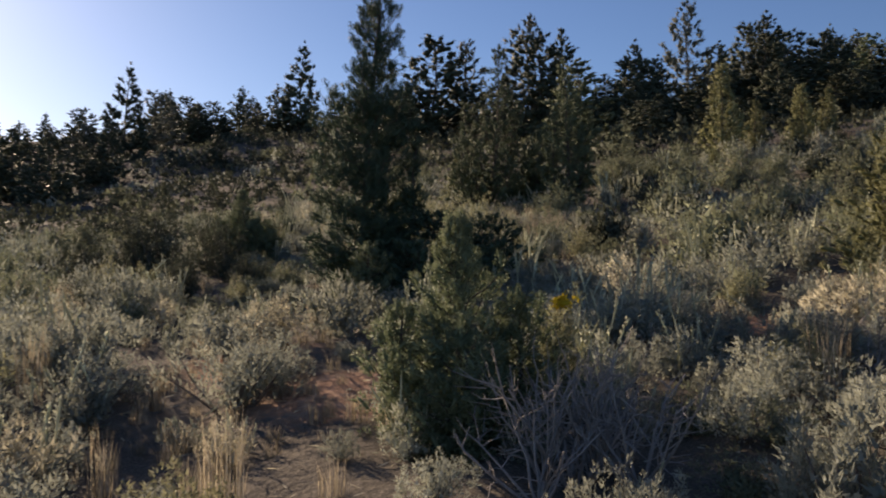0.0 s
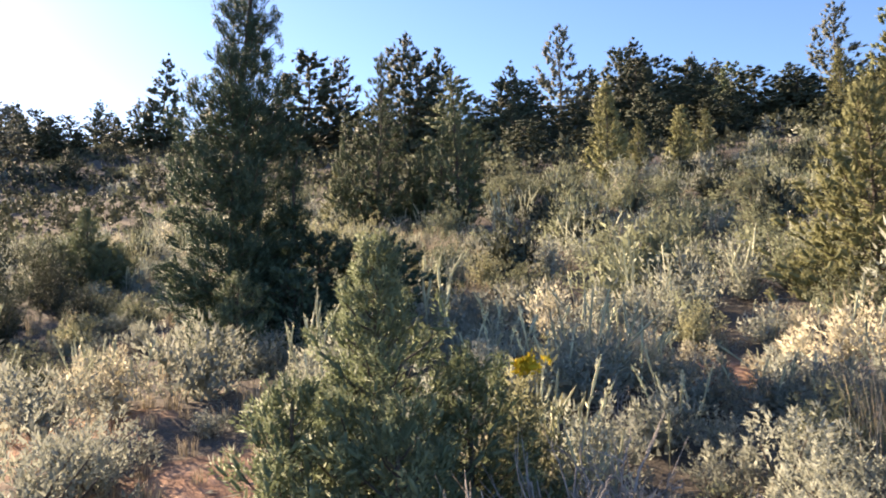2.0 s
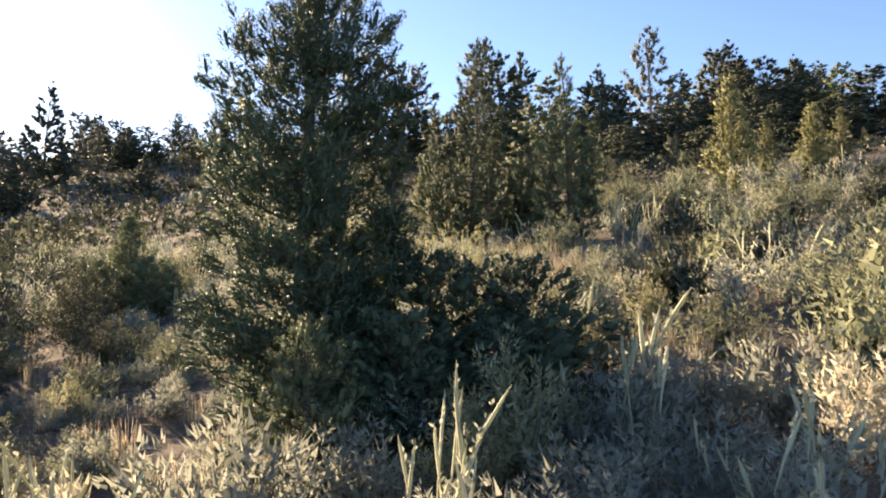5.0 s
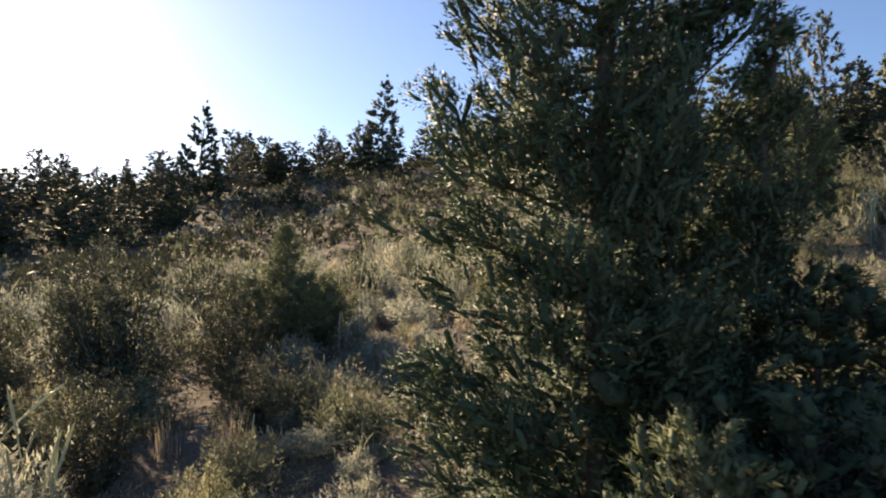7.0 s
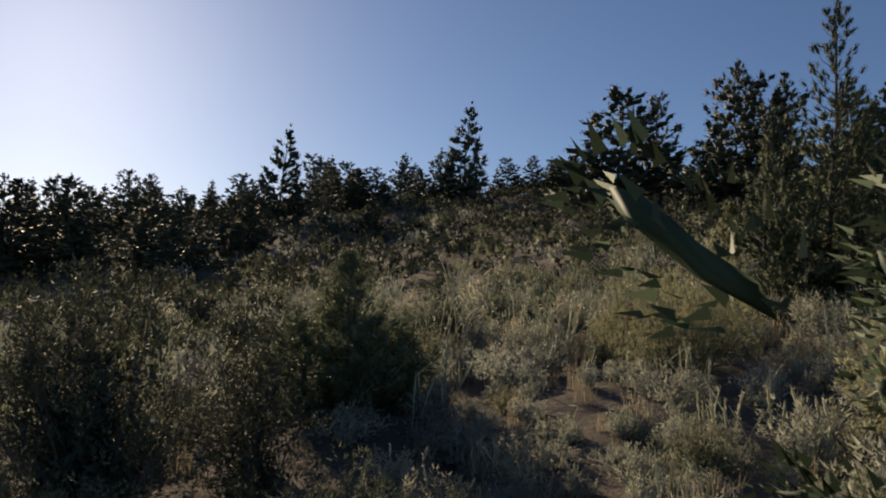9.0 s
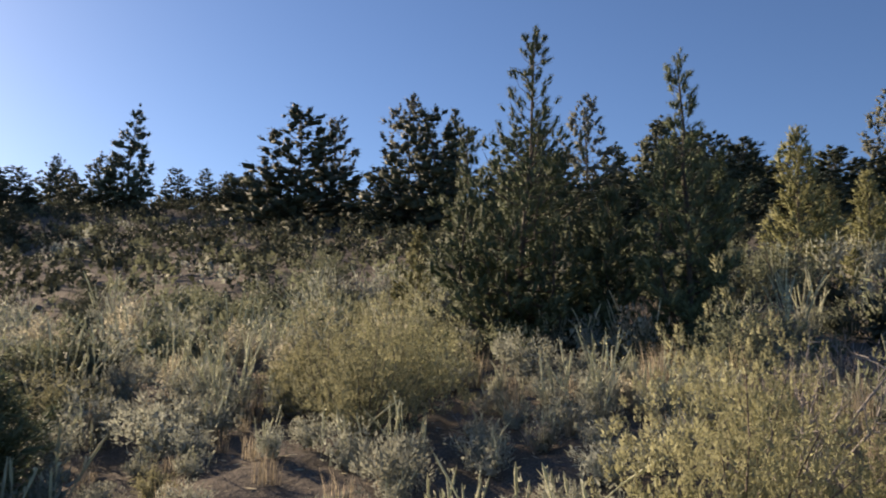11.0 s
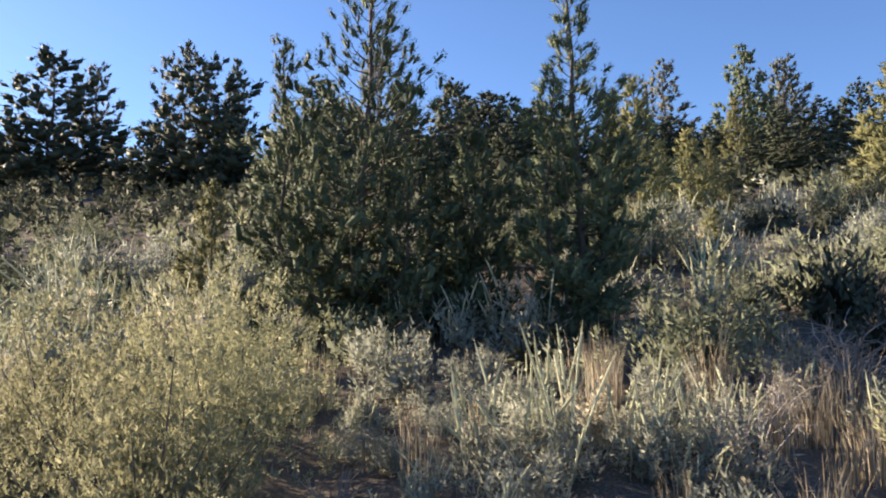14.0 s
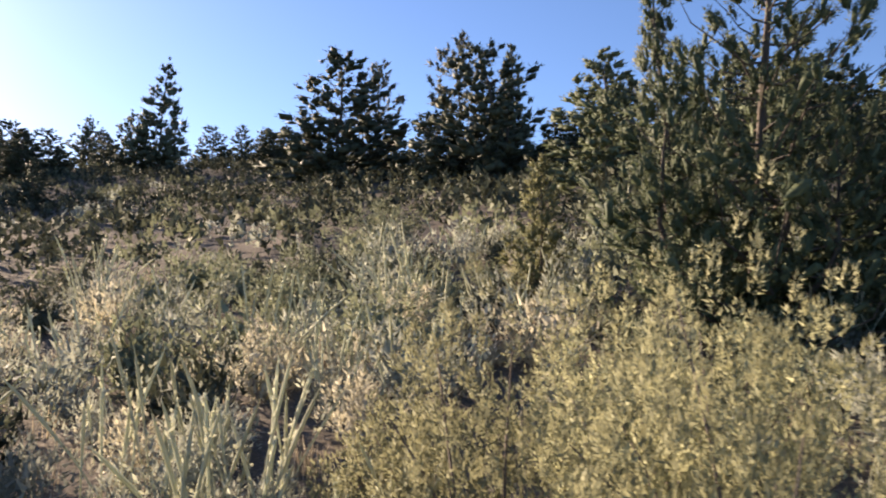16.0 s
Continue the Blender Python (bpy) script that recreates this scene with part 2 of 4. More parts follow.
def plumes(soup, at, way, length, girth, count, blade, rng, whole, slot=0, core=0, slim=0.34):
    """A pear-shaped tuft of short blades at each place, shaded as a small rounded body. core: 4 to 6 for a plainer or slimmer body at its heart."""
    m = len(at)
    if not m:
        return
    a = unit(np.cross(way, rng.normal(size=(m, 3))))
    b = np.cross(way, a)
    t = rng.uniform(0, 1, (m, count)) ** 0.8
    ang = rng.uniform(0, 6.283, (m, count))
    radial = a[:, None] * np.cos(ang)[..., None] + b[:, None] * np.sin(ang)[..., None]
    rad = girth[:, None] * np.sin(np.pi * (0.14 + 0.76 * t)) ** 0.7 * np.sqrt(rng.uniform(0.2, 1.0, (m, count)))
    base = at[:, None] + way[:, None] * (t * length[:, None])[..., None] + radial * rad[..., None]
    lean = unit(way[:, None] * (0.5 + 0.7 * t)[..., None] + radial * 0.7 + rng.normal(size=(m, count, 3)) * 0.28)
    ref = unit(radial * 0.8 + way[:, None] * ((t - 0.3) * 1.3)[..., None] + whole[:, None] * 0.45)
    ln = blade * rng.uniform(0.55, 1.25, m * count) * np.repeat(np.clip(length / max(float(length.mean()), 1e-6), 0.6, 1.2), count)
    blades(soup, base.reshape(-1, 3), lean.reshape(-1, 3), ln, ln * slim * rng.uniform(0.8, 1.25, m * count), rng, ref.reshape(-1, 3), slot)
    if core:      # a small closed body under the blades, uneven in girth
        rings, sides, thin, thick = {4: ([0.5], 4, 0.6, 1.0), 5: ([0.3, 0.72], 5, 0.32, 0.6), 6: ([0.3, 0.72], 5, 0.16, 0.36)}[core]
        pts, nrm = [at + way * (length * 0.02)[:, None]], [-way]
        for f in rings:
            for j in range(sides):
                th = 6.283 * (j + f) / sides
                d = a * math.cos(th) + b * math.sin(th)
                pts.append(at + way * (length * (f + rng.normal(size=m) * 0.06))[:, None] + d * (girth * np.sin(np.pi * (0.16 + 0.68 * f)) * rng.uniform(thin, thick, m))[:, None])
                nrm.append(unit(d + way * (f - 0.45) + whole * 0.4))
        pts.append(at + way * (length * (0.98 if core == 4 else 0.86))[:, None])
        nrm.append(unit(way + whole * 0.3))
        per, last = len(pts), len(pts) - 1
        faces = [(0, 1 + (j + 1) % sides, 1 + j) for j in range(sides)]
        for q in range(len(rings) - 1):
            for j in range(sides):
                p0, p1 = 1 + q * sides + j, 1 + q * sides + (j + 1) % sides
                faces += [(p0, p1, p1 + sides), (p0, p1 + sides, p0 + sides)]
        top = 1 + (len(rings) - 1) * sides
        faces += [(top + j, top + (j + 1) % sides, last) for j in range(sides)]
        f = (np.arange(m)[:, None, None] * per + np.array(faces)[None]).reshape(-1, 3)
        soup.add(np.stack(pts, 1).reshape(-1, 3), f, slot, np.stack(nrm, 1).reshape(-1, 3))


def tube(soup, points, radii, sides=5, slot=0):
    """A tapered, bent stem along the points."""
    p = np.asarray(points, float)
    n = len(p)
    way = unit(np.gradient(p, axis=0))
    ref = np.where(np.abs(way[:, 2:3]) > 0.9, [[1.0, 0, 0]], [[0, 0, 1.0]])
    a = unit(np.cross(way, ref))
    b = np.cross(way, a)
    t = np.arange(sides) * 2 * math.pi / sides
    out = a[:, None] * np.cos(t)[None, :, None] + b[:, None] * np.sin(t)[None, :, None]
    ring = p[:, None] + np.asarray(radii, float)[:, None, None] * out
    v = ring.reshape(-1, 3)
    i, j = np.meshgrid(np.arange(n - 1), np.arange(sides), indexing="ij")
    q0, q1 = i * sides + j, i * sides + (j + 1) % sides
    f = np.concatenate([np.stack([q0, q1, q1 + sides], -1).reshape(-1, 3), np.stack([q0, q1 + sides, q0 + sides], -1).reshape(-1, 3)])
    soup.add(v, f, slot, out.reshape(-1, 3))


def stems(soup, a, b, r0, r1, sag, rng, slot=0, sides=3, steps=3):
    """Thin bent stems from each a to each b."""
    for p, q in zip(a, b):
        s = np.linspace(0, 1, steps + 1)[:, None]
        bend = rng.normal(size=3) * sag
        tube(soup, p + (q - p) * s + bend * (s * (1 - s)) * 4, np.linspace(r0, r1, steps + 1), sides, slot)


def part(name, mesh, parent, label=""):
    ob = new(name, mesh)
    ob.parent = parent
    return tagged(ob, label)


# ---------------------------------------------------------------- ground
def build_ground():
    n = 200
    s = np.linspace(-1, 1, n)
    reach = 16 * s + 1600 * np.sign(s) * np.abs(s) ** 7
    gx, gy = np.meshgrid(reach, reach + 12, indexing="ij")
    v = np.stack([gx, gy, height(gx, gy)], -1).reshape(-1, 3)
    i, j = np.meshgrid(np.arange(n - 1), np.arange(n - 1), indexing="ij")
    q = (i * n + j).reshape(-1)
    f = np.concatenate([np.stack([q, q + n, q + n + 1], -1), np.stack([q, q + n + 1, q + 1], -1)])
    me = Soup().add(v, f).mesh("ground", SOIL, smooth=True)
    tagged(new("ground", me), "dry reddish hillside soil with grey litter and straw", "ground", kind="structure")


build_ground()


# ---------------------------------------------------------------- trees
PROFILES = {
    "cone": lambda f: np.minimum(1, (f / 0.06 + 0.3) ** 0.5) * (1 - f) ** 0.9 + 0.03,
    "round": lambda f: np.sin(np.pi * np.clip(0.24 + 0.75 * f, 0, 1)) ** 0.7 * (1.05 - 0.6 * f),
    "spire": lambda f: np.interp(f, [0, 0.05, 0.25, 0.42, 0.6, 0.8, 1], [0.6, 1.0, 0.88, 0.62, 0.33, 0.17, 0.04]),
    "crossed": lambda f: np.interp(f, [0, 0.06, 0.35, 0.58, 0.66, 0.8, 0.92, 1], [0.6, 1.0, 0.85, 0.55, 0.2, 0.13, 0.14, 0.05]),
    "teardrop": lambda f: np.minimum(1, (f / 0.1 + 0.35) ** 0.5) * np.clip(1 - f, 0, 1) ** 0.78 + 0.02,
    "young": lambda f: np.minimum(1, (f / 0.05 + 0.4) ** 0.5) * np.clip(1 - f, 0, 1) ** 1.25 + 0.02,
    "pillar": lambda f: np.interp(f, [0, 0.08, 0.3, 0.52, 0.62, 0.9, 1], [0.6, 0.95, 1.0, 1.0, 0.45, 0.26, 0.08]),
    "column": lambda f: np.minimum(1, (f / 0.12 + 0.3) ** 0.5) * (1 - 0.5 * f) * np.where(f > 0.8, np.clip((1.02 - f) / 0.22, 0.1, 1), 1),
}


def juniper_soups(seed, h, r, shape, branches, clumps, leaves, leaf, crown_base=0.06, leaders=(), gaps=0.0, spread=0.09, fine=False, plume=(0.2, 0.07), slim=0.3, body=5):
    """Trunk, limbs and crown of a juniper: limbs all round a bent trunk, each carrying rounded plumes of short sprays."""
    rng = np.random.default_rng(seed)
    trunk, limbs, crown = Soup(), [], Soup()
    stems_list = [(np.zeros(2), h, r, branches)] + [(np.array(o), lh, lr, int(branches * lh / h * 0.55)) for o, lh, lr in leaders]
    centres, ways, thin, heart = [], [], [], []
    for off, sh, sr, count in stems_list:
        k = 9
        fr = np.linspace(0, 1, k)
        wob = np.cumsum(rng.normal(size=(k, 2)) * 0.012 * sh, 0)
        lean = off * np.minimum(1, fr * 2.2)[:, None]
        line = np.column_stack([lean + wob * fr[:, None], fr * sh - 0.12 * (1 - fr)])
        girth = (0.0085 * sh + 0.01) * (1 - fr) ** 0.8 + 0.005
        tube(trunk, line, girth, 7)
        lobes = rng.uniform(0.8, 1.13, 9)
        for i in range(count):
            f = crown_base + (0.985 - crown_base) * ((i + rng.uniform(0, 1)) / count) ** 1.05
            az = i * 2.39996 + rng.normal() * 0.5
            if rng.uniform() < gaps * (0.4 + f):
                continue
            base = np.array([np.interp(f, fr, line[:, c]) for c in range(3)])
            reach = sr * float(PROFILES[shape if not off.any() else "cone"](np.array(f))) * lobes[int((az % 6.283) / 6.283 * 9) % 9] * rng.uniform(0.68, 1.1) + 0.008 * sh
            rise = rng.uniform(-0.12, 0.35) + 0.95 * f
            out = np.array([math.cos(az), math.sin(az), 0])
            s = np.linspace(0, 1, 5)[:, None]
            curve = base + out * reach * s + np.array([0, 0, 1.0]) * reach * (rise * s ** 1.6 - 0.22 * s * (1 - s) * (1 - f))
            curve[1:] += rng.normal(size=(4, 3)) * 0.04 * reach
            limbs.append(Soup())
            tube(limbs[-1], curve if fine else curve[::2], np.linspace(max(0.004, 0.012 * reach + 0.004), 0.003, 5 if fine else 3), 4 if fine else 3)
            full = min(1.0, reach / max(sr, 0.01))
            inner = rng.uniform(0.02, 0.66, max(1, int(clumps * 1.2 * full)))
            deep = np.stack([np.interp(inner, s[:, 0], curve[:, d]) for d in range(3)], 1) + rng.normal(size=(len(inner), 3)) * spread * 0.5 * full
            heart.append(np.column_stack([deep, np.full(len(inner), 0.3 + 0.7 * full)]))
            per = max(2, int(clumps * (0.35 + reach / max(sr, 0.01))))
            at = rng.uniform(0.1, 1.0, per) ** 0.7
            at[0] = 1.0
            c = np.stack([np.interp(at, s[:, 0], curve[:, d]) for d in range(3)], 1)
            c += rng.normal(size=(per, 3)) * spread * (0.2 + 0.8 * min(1.0, reach / max(sr, 0.01))) * (1.1 - 0.4 * at)[:, None]
            c[:, 2] += 0.4 * spread
            centres.append(c)
            thin.append(np.full(per, 0.5 + 0.5 * min(1.0, reach / max(sr, 0.01))))
            ways.append(unit(out * (0.75 - 0.35 * f) + np.array([0, 0, 0.6 + 0.5 * f]) + rng.normal(size=(per, 3)) * 0.34))
        top = rng.normal(size=(10, 3)) * [0.05, 0.05, 0.04 * sh] + line[-1] - [0, 0, 0.05 * sh]
        centres.append(top)
        thin.append(np.full(10, 0.5))
        ways.append(unit(np.tile([0.0, 0.0, 1.0], (10, 1)) + rng.normal(size=(10, 3)) * 0.3))
    c, w, slim_by = np.concatenate(centres), np.concatenate(ways), np.concatenate(thin)
    c[:, 2] = np.maximum(c[:, 2], 0.04)
    size = rng.uniform(0.7, 1.3, len(c))
    aside = unit(unit(c * [1, 1, 0] + 1e-6) * 0.9 + [0, 0, 0.35])
    plumes(crown, c, w, plume[0] * size * slim_by, plume[1] * size * slim_by, leaves, leaf, rng, aside, core=body if fine else 4, slim=slim if fine else 0.36)
    # the older growth inside, coarser and closer to the wood
    h_at = np.repeat(np.concatenate(heart), (4 if body == 5 else 8) if fine else 1, 0)
    h_len, h_at = h_at[:, 3], h_at[:, :3] + rng.normal(size=(len(h_at), 3)) * plume[1] * 0.8 * h_at[:, 3:]
    h_at[:, 2] = np.maximum(h_at[:, 2], 0.02)
    old = plume[0] * (0.42 if fine else 0.75) * rng.uniform(0.6, 1.2, len(h_at)) * h_len
    out_in = unit(unit(h_at * [1, 1, 0] + 1e-6) + [0, 0, 0.2])
    blades(crown, h_at, unit(rng.normal(size=h_at.shape) * 0.8 + out_in * 0.6 + [0, 0, 0.4]), old, old * rng.uniform(0.3, 0.45, len(h_at)), rng, out_in)
    return trunk, limbs, crown


def tree_meshes(foliage, *args, **kw):
    trunk, limbs, crown = juniper_soups(*args, **kw)
    if kw.get("fine"):
        boughs = [one.mesh("branch", BARK) for one in limbs]
    else:
        whole = Soup()
        for one in limbs:
            v, f, _, q = one.arrays()
            whole.add(v, f, 0, q)
        boughs = [whole.mesh("branchwork", BARK)]
    return trunk.mesh("trunk", BARK, smooth=True), boughs, crown.mesh("crown", foliage)


def stand_tree(meshes, x, y, sx=1.0, sz=1.0, turn=0.0, label="", group="", name="juniper_tree", sink=0.05):
    root = new(name)
    root.empty_display_size = 0.3
    root.location, root.rotation_euler, root.scale = (x, y, lift(x, y) - sink), (0, 0, turn), (sx, sx, sz)
    part("trunk", meshes[0], root)
    if len(meshes[1]) > 1:
        for me in meshes[1]:
            part("branch", me, root)
    else:
        tagged(part("branchwork", meshes[1][0], root), kind="stuff")
    part("crown", meshes[2], root)
    return tagged(root, label, "tree", group)


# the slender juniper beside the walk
stand_tree(tree_meshes(JUNIPER_SHADED, 11, 4.8, 0.61, "pillar", 155, 20, 84, 0.0175, crown_base=0.02, leaders=(((0.62, 0.05), 2.35, 0.24), ((0.3, -0.1), 1.5, 0.4)), gaps=0.1, spread=0.08, fine=True, plume=(0.125, 0.042), slim=0.42, body=6), -0.9, 10.72, turn=0.0,
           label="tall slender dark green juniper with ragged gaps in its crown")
# the pair on the slope
stand_tree(tree_meshes(JUNIPER, 23, 4.45, 1.42, "spire", 120, 9, 52, 0.032, crown_base=0.03, leaders=(((-0.6, 0.1), 3.0, 0.5), ((0.5, 0.1), 2.7, 0.45), ((-0.95, -0.1), 2.0, 0.55), ((0.9, -0.2), 1.8, 0.6), ((0.2, -0.7), 1.7, 0.7)), gaps=0.2, spread=0.09, fine=True, plume=(0.2, 0.066)), 1.03, 22.7, turn=0.2,
           label="dense green juniper with a thin ragged leader above sage")
stand_tree(tree_meshes(JUNIPER, 37, 3.85, 0.9, "crossed", 110, 9, 52, 0.032, crown_base=0.03, leaders=(((-0.45, 0.0), 2.5, 0.36), ((0.36, 0.1), 2.55, 0.3)), gaps=0.18, spread=0.08, fine=True, plume=(0.18, 0.06)), 2.9, 21.3, turn=0.0,
           label="narrow dark green juniper with a bare crossed spire")
stand_tree(tree_meshes(JUNIPER, 39, 2.15, 0.85, "cone", 64, 9, 52, 0.032, crown_base=0.02, leaders=(((0.3, 0.2), 1.7, 0.4),), spread=0.08, fine=True, plume=(0.2, 0.07)), 2.2, 22.3, turn=2.1,
           label="low dark bushy juniper between two taller ones")
# golden junipers in the sun
gold = tree_meshes(JUNIPER_GOLD, 41, 2.8, 1.1, "cone", 110, 11, 46, 0.032, crown_base=0.03, spread=0.09, fine=True, plume=(0.19, 0.065))
stand_tree(gold, 5.7, 10.1, 1.0, 0.78, turn=0.4, label="yellow-green sunlit juniper with a dense cone-shaped crown", group="golden junipers")
stand_tree(tree_meshes(JUNIPER_GOLD, 43, 3.0, 0.8, "column", 58, 9, 30, 0.042, crown_base=0.2, gaps=0.2, spread=0.08, fine=True, plume=(0.18, 0.06)), 6.9, 9.8, turn=2.0,
           label="thin yellow-green juniper with a bare lower trunk", group="golden junipers")
# young junipers
bushy = tree_meshes(JUNIPER_SUNLIT, 51, 1.32, 0.72, "young", 80, 12, 70, 0.021, crown_base=0.01, leaders=(((0.36, 0.1), 0.85, 0.42), ((-0.36, -0.12), 0.8, 0.42), ((0.05, -0.38), 0.72, 0.42), ((-0.1, 0.36), 0.75, 0.4)), spread=0.07, fine=True, plume=(0.13, 0.045), slim=0.36, body=6)
stand_tree(bushy, 0.38, 5.5, 1.0, 1.0, label="young bushy green juniper growing among sagebrush", group="young junipers")
young = tree_meshes(JUNIPER_SUNLIT, 53, 1.4, 0.82, "cone", 60, 8, 34, 0.036, crown_base=0.01, spread=0.08, fine=True, plume=(0.17, 0.06))
stand_tree(bushy, -4.15, 17.0, 1.3, 1.08, 2.0, "young dark juniper against the light", "young junipers")
# low junipers under the slender one, in the shade-darkened green
low_shaded = tree_meshes(JUNIPER_SHADED, 54, 1.4, 0.95, "round", 60, 8, 44, 0.036, crown_base=0.01, leaders=(((0.4, 0.1), 1.1, 0.5), ((-0.4, -0.2), 1.0, 0.5)), spread=0.1, fine=True, plume=(0.2, 0.08))
stand_tree(young, -0.72, 9.75, 0.62, 0.6, 1.0, "low rounded bright green juniper seedling", "young junipers")
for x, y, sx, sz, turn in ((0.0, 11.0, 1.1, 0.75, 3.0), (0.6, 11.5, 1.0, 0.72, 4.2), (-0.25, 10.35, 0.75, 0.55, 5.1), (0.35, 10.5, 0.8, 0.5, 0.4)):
    stand_tree(low_shaded, x, y, sx, sz, turn, "low spreading dark juniper beneath a taller one", "young junipers")
slim = tree_meshes(JUNIPER_GOLD, 57, 3.0, 0.66, "cone", 60, 7, 14, 0.08, crown_base=0.02, spread=0.08, fine=True, plume=(0.26, 0.085))
for x, y, hh, ww, label in ((8.7, 27.7, 3.2, 1.15, "slim yellow-green juniper on the open slope"), (10.0, 28.6, 1.9, 0.75, "small yellow-green juniper on the open slope"),
                            (12.2, 30.0, 2.2, 0.95, "small yellow-green juniper on the open slope"), (13.3, 30.6, 2.0, 0.7, "small yellow-green juniper on the open slope"), (11.0, 27.5, 1.3, 0.7, "small yellow-green juniper on the open slope"),
                            (26.6, 42.6, 3.9, 1.6, "slim golden juniper below the crest"), (20.7, 30.8, 3.9, 2.0, "broad golden juniper on the slope"),
                            (0.0, 25.4, 1.7, 0.6, "slim young juniper beside taller ones"), (7.4, 24.2, 0.9, 0.5, "tiny juniper seedling in sage")):
    stand_tree(slim, x, y, ww, hh / 3.0, x * 1.7, label, "slim junipers")

# trees along the crest, built in five shapes one metre across and tall in proportion
FAR = {
    "dense": tree_meshes(JUNIPER_FAR, 61, 8.0, 2.3, "teardrop", 70, 6, 8, 0.17, leaders=(((-1.0, 0.2), 4.4, 1.2), ((0.9, -0.3), 3.8, 1.2)), spread=0.2, plume=(0.66, 0.23)),
    "round": tree_meshes(JUNIPER_FAR, 63, 8.0, 2.3, "teardrop", 74, 6, 8, 0.17, leaders=(((0.9, 0.3), 6.6, 1.3),), spread=0.22, plume=(0.66, 0.24)),
    "open": tree_meshes(JUNIPER_BACKLIT, 65, 8.0, 2.1, "teardrop", 76, 6, 8, 0.17, crown_base=0.06, gaps=0.15, spread=0.16, plume=(0.58, 0.17)),
    "narrow": tree_meshes(JUNIPER_FAR, 67, 8.0, 1.6, "cone", 70, 6, 8, 0.17, leaders=(((0.7, 0.2), 5.2, 0.8),), spread=0.15, plume=(0.6, 0.2)),
    "ragged": tree_meshes(JUNIPER_FAR, 69, 8.0, 1.5, "teardrop", 62, 6, 8, 0.17, crown_base=0.08, gaps=0.2, leaders=(((1.0, 0.0), 5.0, 1.0), ((-1.0, 0.3), 4.4, 1.0)), spread=0.16, plume=(0.62, 0.21)),
    "gold": tree_meshes(JUNIPER_SUNLIT, 71, 8.0, 2.0, "teardrop", 72, 6, 8, 0.17, spread=0.18, plume=(0.6, 0.2)),
}
HALF = {"dense": 1.35, "round": 1.5, "open": 1.35, "narrow": 1.1, "ragged": 1.4, "gold": 1.3}
FAR_LABELS = {"dense": "dense dark juniper standing on the hillside", "round": "broad rounded dark juniper on the hillside", "open": "pale thin-crowned juniper on the crest",
              "narrow": "narrow pointed juniper on the skyline", "ragged": "ragged dark juniper with uneven limbs on the crest", "gold": "sunlit yellow-green juniper on the hillside"}
CREST = """dense -2.8 70.2 8.6 5.7|open -0.2 73.2 8.4 3.6|narrow -9 87.8 3.7 2.6|dense -7.9 90.9 3.8 2.4|round 1.8 78.1 3.1 2|narrow 3.6 72.9 4.5 1.6
open 5.2 70.5 9.6 4.4|dense 5.2 58.6 7.6 4.7|narrow 7.2 62.3 8.1 2|open 17.7 66.7 9.1 3.9|round 25.1 71.2 7.5 4.1|open 38.5 61.5 8.2 4.1
gold 37.5 53 8.0 3.2|open 46.6 57.9 8.3 4|round 45 53.7 4.6 3.8|gold 41.2 54.9 5 2.5|round 37.4 55.8 3.6 3.1|gold 5.7 40.3 4.6 2.8
dense 13 63.4 5.2 3.9|narrow 11 65.8 4.4 2.4|ragged 26.4 65.5 5.1 3.3|round 29.1 66.5 4.6 3.4|gold 28.1 58.1 4.4 3.3|narrow 38 67.5 4.2 2.2
ragged -18.1 87.3 9.4 4.4|round -20.7 88.7 5.4 2.9|ragged -32.8 77.2 8.9 4.0|open -30.9 79.9 6.4 4.2|round -47.9 86.1 3.9 2.9|narrow -50.6 84.5 4.8 3.8
ragged -53.7 82.3 4.6 3.5|dense -56.5 80.3 5.6 3.8|narrow -58 79.1 6 2.9|round -59.8 77.6 5.7 2.9|open -61.1 76.4 6.9 3.3|dense -42.4 89.2 4.7 3.5
round -44.9 87.9 3 2.6|ragged -31.8 93.7 4.2 2.9|dense -29.5 94.5 4.1 3.2|narrow -24.9 95.9 3.8 2.1|dense -15.4 97.9 4.2 2.7|narrow -12.6 98.3 4.2 2.4
round -10.2 98.6 3.6 2.3|dense -8.5 98.7 3.6 2.4|dense 2.6 60.5 4.2 2.4|round 20.5 70 5.6 3.8|dense 23 63 4.6 3.2|round 33 70 5 3.6
narrow -38.6 52.2 6.1 3.4|dense -36.7 54.4 6.0 3.3|narrow -29.9 53.5 5.0 2.7|dense -26.1 51.0 4.4 2.4|dense -27.9 59.3 3.8 2.1|round -27.6 61.9 4.5 2.5|narrow -39.0 59.6 5.3 2.9|narrow -19.9 65.2 3.1 1.7|narrow 51.5 62 7.4 3.2|round 55 58 6 4|dense 60 55 7 4.4|open 66 50 7 4|round -66 72 6 4|narrow -70 68 7 3.4"""
spin = np.random.default_rng(9)
for k in range(28):      # the looser wood behind and between them
    x, y = (spin.uniform(-85, -24), spin.uniform(84, 112)) if k < 16 else (spin.uniform(14, 40), spin.uniform(64, 80))
    if k >= 20:
        x, y = spin.uniform(12, 27), spin.uniform(53, 63)
    CREST += "|%s %.1f %.1f %.1f %.1f" % (("dense", "round", "narrow", "ragged", "open")[k % 5], x, y, spin.uniform(3.4, 6.2), spin.uniform(2.4, 3.8))
for k in range(14):      # low dark trees on the slope just under the crest
    CREST += "|%s %.1f %.1f %.1f %.1f" % (("dense", "round", "dense", "narrow")[k % 4], 10 + 1.9 * k + spin.uniform(-0.8, 0.8), 56 - 0.75 * k + spin.uniform(-3, 2), spin.uniform(2.4, 3.8), spin.uniform(2.4, 3.6))
